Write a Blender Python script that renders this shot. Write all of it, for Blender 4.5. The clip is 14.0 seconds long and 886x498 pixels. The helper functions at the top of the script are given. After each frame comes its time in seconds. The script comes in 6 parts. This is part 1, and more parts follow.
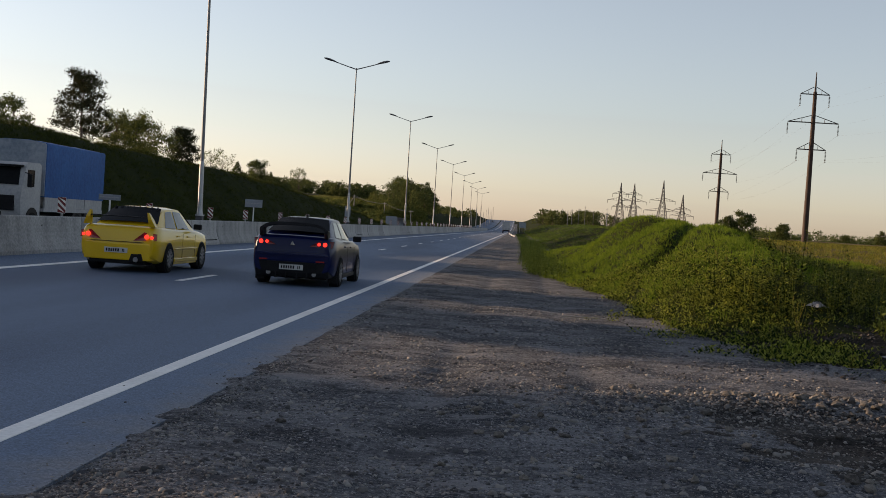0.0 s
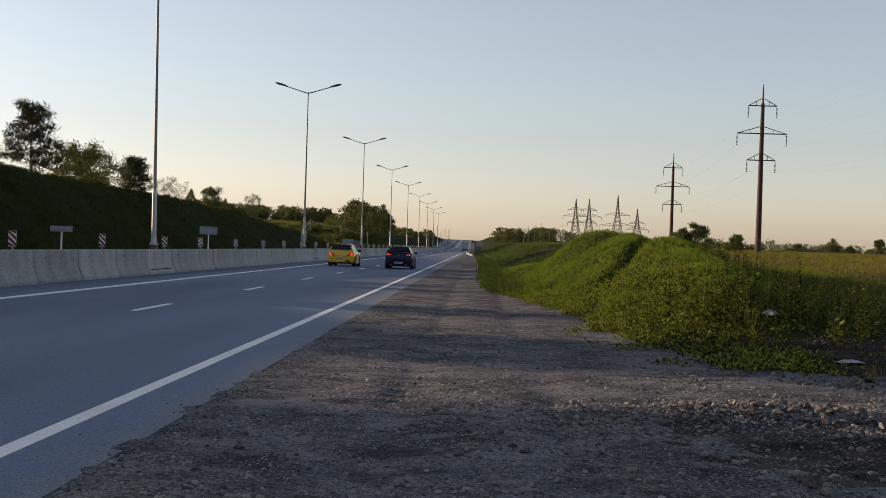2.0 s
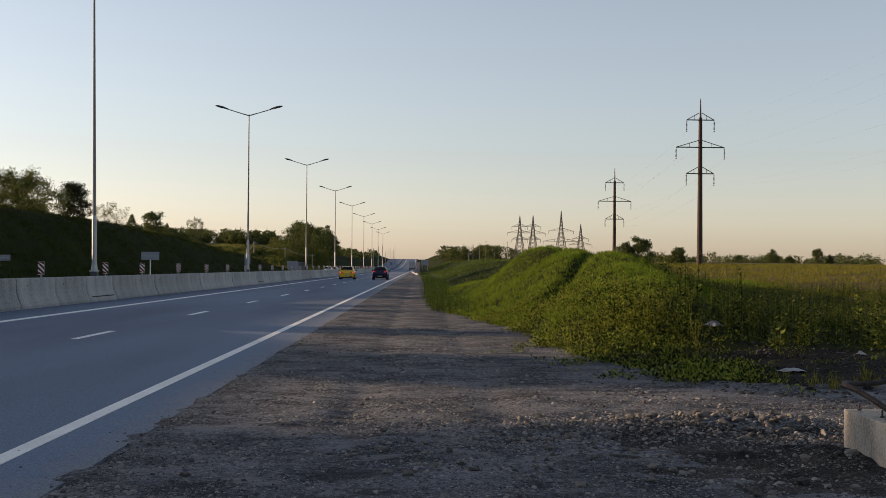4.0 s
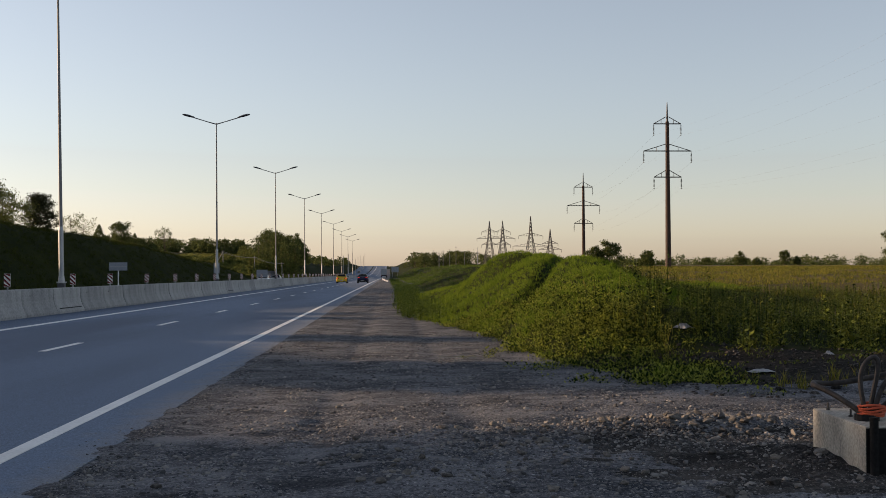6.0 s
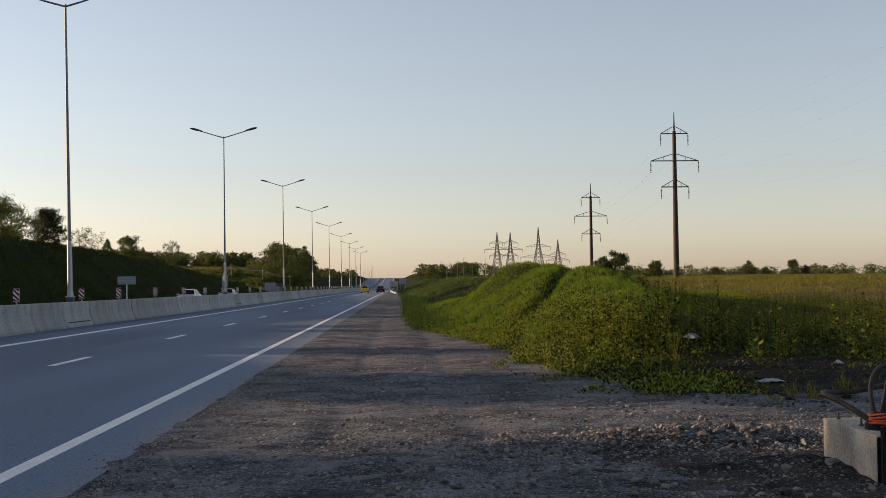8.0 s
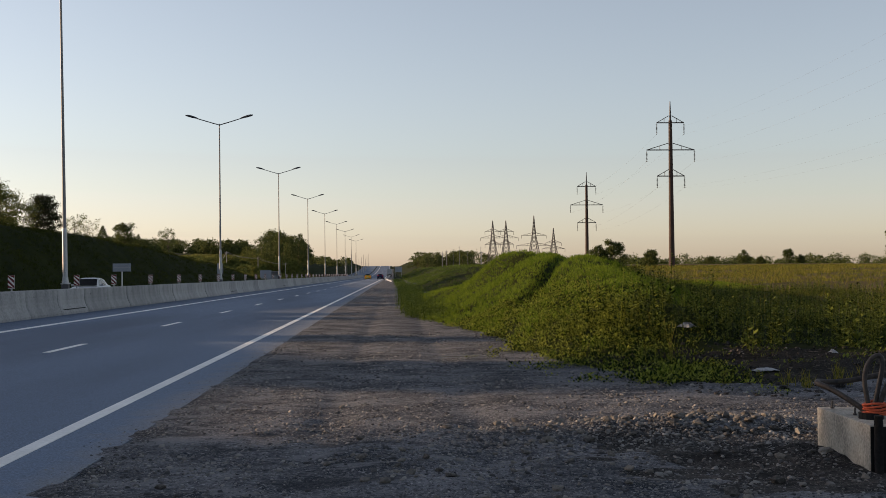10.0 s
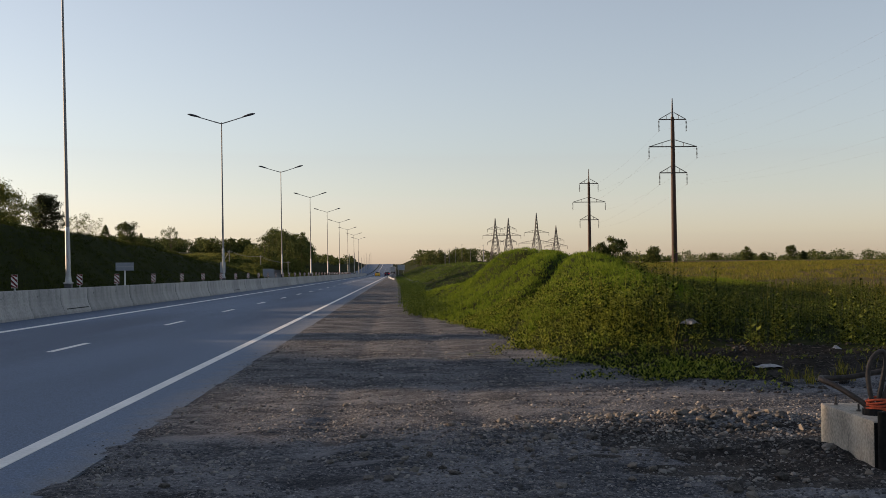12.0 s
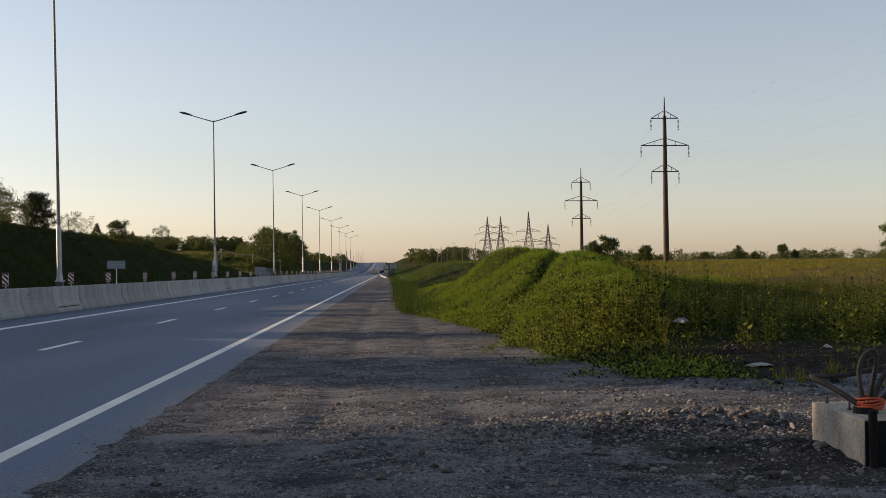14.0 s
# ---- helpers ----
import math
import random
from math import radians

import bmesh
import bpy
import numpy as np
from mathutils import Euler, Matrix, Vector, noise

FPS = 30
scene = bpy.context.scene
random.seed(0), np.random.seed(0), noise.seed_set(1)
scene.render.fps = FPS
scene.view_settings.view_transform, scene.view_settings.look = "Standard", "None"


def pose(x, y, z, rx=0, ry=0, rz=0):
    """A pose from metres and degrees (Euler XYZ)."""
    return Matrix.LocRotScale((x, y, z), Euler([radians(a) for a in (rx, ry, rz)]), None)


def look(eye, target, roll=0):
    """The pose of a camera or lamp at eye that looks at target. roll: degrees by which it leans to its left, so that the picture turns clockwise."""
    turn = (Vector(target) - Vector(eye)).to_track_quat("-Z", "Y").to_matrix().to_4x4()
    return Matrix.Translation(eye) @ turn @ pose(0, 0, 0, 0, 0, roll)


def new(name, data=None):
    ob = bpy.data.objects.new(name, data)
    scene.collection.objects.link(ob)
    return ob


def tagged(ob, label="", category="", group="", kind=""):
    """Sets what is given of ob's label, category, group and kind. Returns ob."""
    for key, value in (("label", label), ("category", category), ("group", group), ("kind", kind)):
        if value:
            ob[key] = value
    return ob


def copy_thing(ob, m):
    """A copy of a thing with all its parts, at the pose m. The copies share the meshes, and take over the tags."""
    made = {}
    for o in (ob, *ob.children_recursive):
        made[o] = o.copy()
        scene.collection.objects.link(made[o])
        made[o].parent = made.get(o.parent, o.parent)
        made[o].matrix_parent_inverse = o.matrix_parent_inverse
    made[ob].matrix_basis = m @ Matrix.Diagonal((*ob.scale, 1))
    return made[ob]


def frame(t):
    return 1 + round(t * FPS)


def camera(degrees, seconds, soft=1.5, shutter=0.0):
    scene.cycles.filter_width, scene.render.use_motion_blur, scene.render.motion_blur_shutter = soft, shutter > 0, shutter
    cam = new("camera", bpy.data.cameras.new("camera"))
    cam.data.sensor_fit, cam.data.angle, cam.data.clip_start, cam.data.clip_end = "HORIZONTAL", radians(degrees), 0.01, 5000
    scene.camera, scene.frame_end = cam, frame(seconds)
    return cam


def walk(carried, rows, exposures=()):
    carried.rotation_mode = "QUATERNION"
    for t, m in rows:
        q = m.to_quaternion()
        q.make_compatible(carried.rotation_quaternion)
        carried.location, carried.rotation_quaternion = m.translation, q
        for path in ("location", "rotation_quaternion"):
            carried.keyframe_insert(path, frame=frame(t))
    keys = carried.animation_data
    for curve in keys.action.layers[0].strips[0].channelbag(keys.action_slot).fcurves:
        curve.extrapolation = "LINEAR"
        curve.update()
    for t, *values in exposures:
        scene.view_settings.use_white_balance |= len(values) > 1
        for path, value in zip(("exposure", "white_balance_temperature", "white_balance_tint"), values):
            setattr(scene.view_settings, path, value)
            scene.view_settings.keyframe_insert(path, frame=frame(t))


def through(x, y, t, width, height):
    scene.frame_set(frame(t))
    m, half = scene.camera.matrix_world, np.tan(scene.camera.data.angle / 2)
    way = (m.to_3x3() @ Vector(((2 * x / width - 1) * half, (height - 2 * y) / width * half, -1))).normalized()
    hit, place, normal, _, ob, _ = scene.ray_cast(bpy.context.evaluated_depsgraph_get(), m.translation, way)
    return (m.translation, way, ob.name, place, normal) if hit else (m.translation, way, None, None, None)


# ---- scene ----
# ---------------------------------------------------------------- camera
cam = camera(43.2, 14.0, soft=0.6)
EYE = 1.6
TURNS = (
    (0.0, -0.040, 0.012, 3.793, -1.280, -3.801),
    (0.5, -0.034, 0.008, 3.127, -0.668, -3.105),
    (1.0, -0.021, 0.005, 2.504, -0.314, -2.556),
    (1.5, -0.014, 0.000, 1.954, -0.153, -2.236),
    (2.0, -0.010, 0.000, 1.601, -0.110, -1.959),
    (2.5, -0.006, 0.000, 0.985, -0.021, -1.666),
    (3.0, 0.000, 0.000, -0.094, 0.473, -1.421),
    (5.5, 0.000, 0.000, -2.248, 1.119, 0.237),
    (6.0, 0.000, 0.000, -2.716, 1.254, 0.245),
    (6.5, 0.000, 0.000, -2.663, 1.355, 0.163),
    (7.0, 0.000, 0.000, -2.697, 1.541, 0.270),
    (7.5, 0.000, 0.000, -2.410, 1.661, 0.562),
    (8.0, 0.000, 0.000, -2.311, 1.850, 0.667),
    (8.2, 0.000, 0.000, -2.671, 1.355, 0.460),
    (10.3, 0.000, 0.000, -2.532, 1.246, 0.455),
    (10.5, 0.000, 0.000, -2.700, 1.369, 0.625),
    (11.0, 0.000, 0.000, -2.455, 1.325, 0.591),
    (11.5, 0.000, 0.000, -2.534, 1.154, 0.629),
    (12.0, 0.000, 0.000, -2.403, 1.133, 0.696),
    (12.5, 0.000, 0.000, -2.618, 0.904, 0.750),
    (13.0, 0.000, 0.000, -2.628, 1.009, 0.668),
    (13.5, 0.000, 0.000, -2.625, 0.847, 0.564),
    (14.0, 0.000, 0.000, -2.805, 1.050, 0.643),
)
walk(cam, [(t, pose(x, 0, EYE + z, 90 + p, r, y)) for t, x, z, y, p, r in TURNS],
     exposures=((0.0, 0.48, 6950, 22), (14.0, 0.48, 6950, 22)))

# ---------------------------------------------------------------- light
SUN_UP, SUN_LEFT = 10.5, 72.0   # degrees above the horizon, degrees left of the road's direction
world = bpy.data.worlds.new("evening_sky")
scene.world = world
world.use_nodes = True
wn = world.node_tree
for n_ in list(wn.nodes):
    wn.nodes.remove(n_)
sky = wn.nodes.new("ShaderNodeTexSky")
sky.sky_type = "NISHITA"
sky.sun_disc = False
sky.sun_elevation = radians(SUN_UP)
sky.sun_rotation = radians(-SUN_LEFT)
sky.air_density, sky.dust_density, sky.ozone_density = 1.0, 0.7, 2.2
bg = wn.nodes.new("ShaderNodeBackground")
bg.inputs["Strength"].default_value = 0.14
wo = wn.nodes.new("ShaderNodeOutputWorld")
hazy = wn.nodes.new("ShaderNodeHueSaturation")   # evening haze greys the sky
hazy.inputs["Saturation"].default_value = 0.66
hazy.inputs["Hue"].default_value = 0.488
wn.links.new(sky.outputs[0], hazy.inputs["Color"])
wn.links.new(hazy.outputs[0], bg.inputs[0])
wn.links.new(bg.outputs[0], wo.inputs[0])
sun_data = bpy.data.lights.new("sun", "SUN")
sun_data.energy, sun_data.angle, sun_data.color = 5.0, radians(0.6), (1.0, 0.74, 0.45)
sun = new("sun", sun_data)
SUN_DIR = Vector((-math.sin(radians(SUN_LEFT)) * math.cos(radians(SUN_UP)),
                  math.cos(radians(SUN_LEFT)) * math.cos(radians(SUN_UP)), math.sin(radians(SUN_UP))))
sun.matrix_world = look(SUN_DIR * 200, (0, 0, 0))


# ---------------------------------------------------------------- materials
def material(name, low, high, rough=0.85, big=1.5, fine=30.0, relief=0.0, metal=0.0, spec=0.3, per_object=0.0, per_island=0.0, stretch=None, lo=0.7, hi=1.3, patchy=1.0):
    """A procedural surface: two scales of noise between two colours, with fine relief."""
    m = bpy.data.materials.new(name)
    m.use_nodes = True
    nt = m.node_tree
    b = nt.nodes["Principled BSDF"]
    co = nt.nodes.new("ShaderNodeTexCoord")
    mixes = []
    for scale, detail in ((big, 4), (fine, 6)):
        nz = nt.nodes.new("ShaderNodeTexNoise")
        nz.inputs["Scale"].default_value = scale
        nz.inputs["Detail"].default_value = detail
        if stretch and scale == big:
            mp = nt.nodes.new("ShaderNodeMapping")
            mp.inputs["Scale"].default_value = stretch
            nt.links.new(co.outputs["Object"], mp.inputs["Vector"])
            nt.links.new(mp.outputs[0], nz.inputs["Vector"])
        else:
            nt.links.new(co.outputs["Object"], nz.inputs["Vector"])
        mixes.append(nz)
    add = nt.nodes.new("ShaderNodeMath")
    add.operation = "ADD"
    soft = nt.nodes.new("ShaderNodeMath")     # weight of the large patches
    soft.operation = "MULTIPLY_ADD"
    soft.inputs[1].default_value, soft.inputs[2].default_value = patchy, 0.5 - 0.5 * patchy
    nt.links.new(mixes[0].outputs[0], soft.inputs[0])
    nt.links.new(soft.outputs[0], add.inputs[0])
    nt.links.new(mixes[1].outputs[0], add.inputs[1])
    last = add.outputs[0]
    if per_object or per_island:
        if per_object:
            inf = nt.nodes.new("ShaderNodeObjectInfo")
            src = inf.outputs["Random"]
        else:
            inf = nt.nodes.new("ShaderNodeNewGeometry")
            src = inf.outputs["Random Per Island"]
        sc = nt.nodes.new("ShaderNodeMath")
        sc.operation = "MULTIPLY_ADD"
        sc.inputs[1].default_value = per_object or per_island
        sc.inputs[2].default_value = -(per_object or per_island) / 2
        nt.links.new(src, sc.inputs[0])
        a2 = nt.nodes.new("ShaderNodeMath")
        a2.operation = "ADD"
        nt.links.new(last, a2.inputs[0])
        nt.links.new(sc.outputs[0], a2.inputs[1])
        last = a2.outputs[0]
    mr = nt.nodes.new("ShaderNodeMapRange")
    mr.inputs["From Min"].default_value = lo
    mr.inputs["From Max"].default_value = hi
    nt.links.new(last, mr.inputs["Value"])
    mx = nt.nodes.new("ShaderNodeMix")
    mx.data_type = "RGBA"
    mx.inputs[6].default_value = (*low, 1)
    mx.inputs[7].default_value = (*high, 1)
    nt.links.new(mr.outputs[0], mx.inputs[0])
    nt.links.new(mx.outputs[2], b.inputs["Base Color"])
    b.inputs["Roughness"].default_value = rough
    b.inputs["Metallic"].default_value = metal
    b.inputs["Specular IOR Level"].default_value = spec
    if relief:
        bp = nt.nodes.new("ShaderNodeBump")
        bp.inputs["Strength"].default_value = 0.6
        bp.inputs["Distance"].default_value = relief
        nt.links.new(mixes[1].outputs[0], bp.inputs["Height"])
        nt.links.new(bp.outputs[0], b.inputs["Normal"])
    return m


def leaf_material(name, low, high, per_island=0.6, through=0.35):
    """Foliage: varied from leaf to leaf, letting some light through."""
    m = material(name, low, high, rough=0.75, big=0.4, fine=6.0, per_island=per_island, spec=0.06)
    nt = m.node_tree
    b = nt.nodes["Principled BSDF"]
    out = nt.nodes["Material Output"]
    tr = nt.nodes.new("ShaderNodeBsdfTranslucent")
    nt.links.new(b.inputs["Base Color"].links[0].from_socket, tr.inputs["Color"])
    ms = nt.nodes.new("ShaderNodeMixShader")
    ms.inputs[0].default_value = through
    nt.links.new(b.outputs[0], ms.inputs[1])
    nt.links.new(tr.outputs[0], ms.inputs[2])
    nt.links.new(ms.outputs[0], out.inputs["Surface"])
    return m


def glow_material(name, base, glow, strength):
    m = material(name, base, base, rough=0.3)
    b = m.node_tree.nodes["Principled BSDF"]
    b.inputs["Emission Color"].default_value = (*glow, 1)
    b.inputs["Emission Strength"].default_value = strength
    return m


def paint_material(name, low, high):
    m = material(name, low, high, rough=0.32, big=0.8, fine=60.0, spec=0.5)
    b = m.node_tree.nodes["Principled BSDF"]
    b.inputs["Coat Weight"].default_value = 0.7
    b.inputs["Coat Roughness"].default_value = 0.03
    return m


def stony_material(name, soil_low, soil_high, stone_low, stone_high, cells=(34.0, 90.0), share=0.45, relief=0.03, pale=(0.205, 0.207, 0.217), damp=(0.030, 0.032, 0.038)):
    """Trodden ground: patchy soil packed with broken stones of two sizes, each with its own tone."""
    m = material(name, soil_low, soil_high, rough=0.95, big=0.9, fine=21.0, spec=0.08, lo=0.80, hi=1.22, patchy=1.1)
    nt = m.node_tree
    b = nt.nodes["Principled BSDF"]
    colour = b.inputs["Base Color"].links[0].from_socket
    co = nt.nodes.new("ShaderNodeTexCoord")
    warp = nt.nodes.new("ShaderNodeTexNoise")
    warp.inputs["Scale"].default_value = 26.0
    nt.links.new(co.outputs["Object"], warp.inputs["Vector"])
    bend = nt.nodes.new("ShaderNodeVectorMath")
    bend.operation = "MULTIPLY_ADD"
    bend.inputs[1].default_value = (0.03, 0.03, 0.03)
    nt.links.new(warp.outputs["Color"], bend.inputs[0])
    nt.links.new(co.outputs["Object"], bend.inputs[2])
    heights = []
    for cell in cells:
        vo = nt.nodes.new("ShaderNodeTexVoronoi")
        vo.inputs["Scale"].default_value = cell
        nt.links.new(bend.outputs[0], vo.inputs["Vector"])
        tone = nt.nodes.new("ShaderNodeSeparateColor")
        nt.links.new(vo.outputs["Color"], tone.inputs[0])
        stone = nt.nodes.new("ShaderNodeMix")
        stone.data_type = "RGBA"
        stone.inputs[6].default_value = (*stone_low, 1)
        stone.inputs[7].default_value = (*stone_high, 1)
        pw = nt.nodes.new("ShaderNodeMath")
        pw.operation = "POWER"
        pw.inputs[1].default_value = 2.2
        nt.links.new(tone.outputs[0], pw.inputs[0])
        nt.links.new(pw.outputs[0], stone.inputs[0])
        is_stone = nt.nodes.new("ShaderNodeMapRange")     # some cells are stones, the others soil
        is_stone.inputs["From Min"].default_value, is_stone.inputs["From Max"].default_value = 1 - share, 1 - share + 0.04
        nt.links.new(tone.outputs[1], is_stone.inputs["Value"])
        face = nt.nodes.new("ShaderNodeMapRange")         # the stone's face ends before its cell does
        face.inputs["From Min"].default_value, face.inputs["From Max"].default_value = 0.55, 0.40
        nt.links.new(vo.outputs["Distance"], face.inputs["Value"])
        both = nt.nodes.new("ShaderNodeMath")
        both.operation = "MULTIPLY"
        nt.links.new(is_stone.outputs[0], both.inputs[0])
        nt.links.new(face.outputs[0], both.inputs[1])
        over = nt.nodes.new("ShaderNodeMix")
        over.data_type = "RGBA"
        nt.links.new(both.outputs[0], over.inputs[0])
        nt.links.new(colour, over.inputs[6])
        nt.links.new(stone.outputs[2], over.inputs[7])
        colour = over.outputs[2]
        heights.append(both)
    worn = nt.nodes.new("ShaderNodeTexNoise")             # pale patches trodden smooth, dark damp ones
    worn.inputs["Scale"].default_value, worn.inputs["Detail"].default_value, worn.inputs["Roughness"].default_value = 1.5, 9, 0.62
    squash = nt.nodes.new("ShaderNodeMapping")
    squash.inputs["Scale"].default_value = (0.7, 1.5, 1.0)
    nt.links.new(co.outputs["Object"], squash.inputs["Vector"])
    nt.links.new(squash.outputs[0], worn.inputs["Vector"])
    for lo_, hi_, amount, tone_ in ((0.56, 0.64, 0.7, pale), (0.46, 0.38, 0.65, damp)):
        mask = nt.nodes.new("ShaderNodeMapRange")
        mask.inputs["From Min"].default_value, mask.inputs["From Max"].default_value, mask.inputs["To Max"].default_value = lo_, hi_, amount
        nt.links.new(worn.outputs[0], mask.inputs["Value"])
        over = nt.nodes.new("ShaderNodeMix")
        over.data_type = "RGBA"
        over.inputs[7].default_value = (*tone_, 1)
        nt.links.new(mask.outputs[0], over.inputs[0])
        nt.links.new(colour, over.inputs[6])
        colour = over.outputs[2]
    nt.links.new(colour, b.inputs["Base Color"])
    normal = None
    for src, dist in ((warp.outputs[0], relief * 1.6), (heights[0].outputs[0], relief), (heights[1].outputs[0], relief * 0.4)):
        bp = nt.nodes.new("ShaderNodeBump")
        bp.inputs["Strength"].default_value = 0.7
        bp.inputs["Distance"].default_value = dist
        nt.links.new(src, bp.inputs["Height"])
        if normal is not None:
            nt.links.new(normal, bp.inputs["Normal"])
        normal = bp.outputs[0]
    nt.links.new(normal, b.inputs["Normal"])
    return m


def asphalt_material():
    """Rolled asphalt: worn wheel tracks, small aggregate, and pale dust blown in from the gravel edge."""
    m = material("asphalt", (0.047, 0.077, 0.130), (0.096, 0.144, 0.219), rough=0.8, big=0.30, fine=58.0, stretch=(0.9, 0.10, 1.0), lo=0.86, hi=1.14, relief=0.004, spec=0.35, patchy=1.2)
    nt = m.node_tree
    b = nt.nodes["Principled BSDF"]
    colour = b.inputs["Base Color"].links[0].from_socket
    co = nt.nodes.new("ShaderNodeTexCoord")
    sep = nt.nodes.new("ShaderNodeSeparateXYZ")
    nt.links.new(co.outputs["Object"], sep.inputs[0])
    nz = nt.nodes.new("ShaderNodeTexNoise")
    nz.inputs["Scale"].default_value, nz.inputs["Detail"].default_value = 2.2, 8
    nt.links.new(co.outputs["Object"], nz.inputs["Vector"])
    near = nt.nodes.new("ShaderNodeMapRange")
    near.inputs["From Min"].default_value, near.inputs["From Max"].default_value = -3.7, -2.5
    nt.links.new(sep.outputs[0], near.inputs["Value"])
    amount = nt.nodes.new("ShaderNodeMath")
    amount.operation = "ADD"
    nt.links.new(near.outputs[0], amount.inputs[0])
    nt.links.new(nz.outputs[0], amount.inputs[1])
    dusty = nt.nodes.new("ShaderNodeMapRange")
    dusty.inputs["From Min"].default_value, dusty.inputs["From Max"].default_value, dusty.inputs["To Max"].default_value = 1.05, 1.5, 0.75
    nt.links.new(amount.outputs[0], dusty.inputs["Value"])
    mx = nt.nodes.new("ShaderNodeMix")
    mx.data_type = "RGBA"
    mx.inputs[7].default_value = (0.155, 0.165, 0.180, 1)
    nt.links.new(dusty.outputs[0], mx.inputs[0])
    nt.links.new(colour, mx.inputs[6])
    grit = nt.nodes.new("ShaderNodeTexVoronoi")
    grit.inputs["Scale"].default_value = 70.0
    nt.links.new(co.outputs["Object"], grit.inputs["Vector"])
    sc = nt.nodes.new("ShaderNodeSeparateColor")
    nt.links.new(grit.outputs["Color"], sc.inputs[0])
    tone = nt.nodes.new("ShaderNodeMapRange")
    tone.inputs["To Min"].default_value, tone.inputs["To Max"].default_value = 0.72, 1.28
    nt.links.new(sc.outputs[0], tone.inputs["Value"])
    ml = nt.nodes.new("ShaderNodeVectorMath")
    ml.operation = "SCALE"
    nt.links.new(mx.outputs[2], ml.inputs[0])
    nt.links.new(tone.outputs[0], ml.inputs["Scale"])
    nt.links.new(ml.outputs[0], b.inputs["Base Color"])
    return m


ASPHALT = asphalt_material()
LINE_PAINT = material("road_paint", (0.62, 0.62, 0.60), (0.82, 0.82, 0.80), rough=0.7, big=0.8, fine=25.0)
GRAVEL = stony_material("gravel", (0.024, 0.028, 0.036), (0.192, 0.196, 0.210), (0.048, 0.051, 0.058), (0.35, 0.35, 0.355))
DIRT = stony_material("dark_soil", (0.010, 0.010, 0.010), (0.066, 0.060, 0.056), (0.03, 0.029, 0.028), (0.27, 0.25, 0.235), (26.0, 75.0), 0.30, 0.03, (0.072, 0.067, 0.063), (0.010, 0.010, 0.010))
STONE = material("stone", (0.045, 0.042, 0.040), (0.19, 0.175, 0.155), rough=0.9, big=2.0, fine=18.0, relief=0.006, per_object=0.5, per_island=0.0)
STONES = material("loose_stones", (0.048, 0.048, 0.051), (0.27, 0.26, 0.245), rough=0.9, big=2.0, fine=18.0, per_island=1.5, lo=0.55, hi=1.75)
FIELD = material("field_turf", (0.050, 0.048, 0.018), (0.125, 0.090, 0.040), rough=0.95, big=0.12, fine=3.0, relief=0.05, spec=0.05)
BARE = stony_material("bare_soil", (0.006, 0.006, 0.005), (0.030, 0.026, 0.022), (0.015, 0.013, 0.012), (0.12, 0.105, 0.09), (11.0, 34.0), 0.25, 0.06, (0.035, 0.030, 0.026), (0.006, 0.006, 0.005))
# near-black: carries the slope's shade and the dark gaps between plants
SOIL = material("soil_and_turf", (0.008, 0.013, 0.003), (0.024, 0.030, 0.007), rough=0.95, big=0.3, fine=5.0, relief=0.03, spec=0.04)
CONCRETE = material("concrete", (0.20, 0.20, 0.195), (0.41, 0.40, 0.385), rough=0.85, big=1.6, fine=14.0, relief=0.004, per_object=0.30, stretch=(1.0, 1.0, 0.25))
CONCRETE_BLOCK = material("cast_concrete", (0.15, 0.14, 0.122), (0.46, 0.42, 0.355), rough=0.9, big=4.0, fine=38.0, relief=0.005, stretch=(1.0, 1.0, 0.6), lo=0.68, hi=1.25)
DARK_GAP = material("dark_gap", (0.01, 0.01, 0.01), (0.02, 0.02, 0.02), rough=0.9)
LAMP_STEEL = material("lamp_steel", (0.13, 0.135, 0.14), (0.22, 0.225, 0.23), rough=0.55, big=0.8, fine=20.0, metal=0.2)
GALVANISED = material("galvanised_steel", (0.30, 0.31, 0.32), (0.44, 0.45, 0.46), rough=0.5, big=0.8, fine=20.0, metal=0.6)
LAMP_HEAD = material("lamp_housing", (0.05, 0.05, 0.055), (0.09, 0.09, 0.1), rough=0.5)
RUST_STEEL = material("rusty_steel", (0.030, 0.019, 0.016), (0.062, 0.036, 0.027), rough=0.75, big=0.5, fine=6.0)
DARK_STEEL = material("weathered_steel", (0.05, 0.045, 0.045), (0.10, 0.09, 0.085), rough=0.6, big=0.5, fine=6.0, metal=0.3)
GLASS_INSULATOR = material("insulator_glass", (0.05, 0.055, 0.06), (0.09, 0.095, 0.10), rough=0.25)
SIGN_BACK = material("sign_back", (0.22, 0.24, 0.27), (0.32, 0.34, 0.37), rough=0.55, big=1.0, fine=12.0, metal=0.4)
WHITE_BOARD = material("marker_white", (0.56, 0.55, 0.53), (0.76, 0.75, 0.72), rough=0.5, big=3.0, fine=20.0)
RED_BOARD = material("marker_red", (0.10, 0.016, 0.018), (0.18, 0.028, 0.028), rough=0.5, big=3.0, fine=20.0)
RUBBER = material("rubber", (0.009, 0.009, 0.009), (0.022, 0.022, 0.022), rough=0.85, big=3.0, fine=40.0, spec=0.1)
BLACK_PLASTIC = material("black_plastic", (0.008, 0.008, 0.009), (0.016, 0.016, 0.018), rough=0.5, big=3.0, fine=40.0, spec=0.12)
ALLOY = material("wheel_alloy", (0.20, 0.20, 0.205), (0.32, 0.32, 0.33), rough=0.35, metal=0.5, big=3.0)
CHROME = material("bright_metal", (0.5, 0.5, 0.5), (0.65, 0.65, 0.65), rough=0.2, metal=1.0)
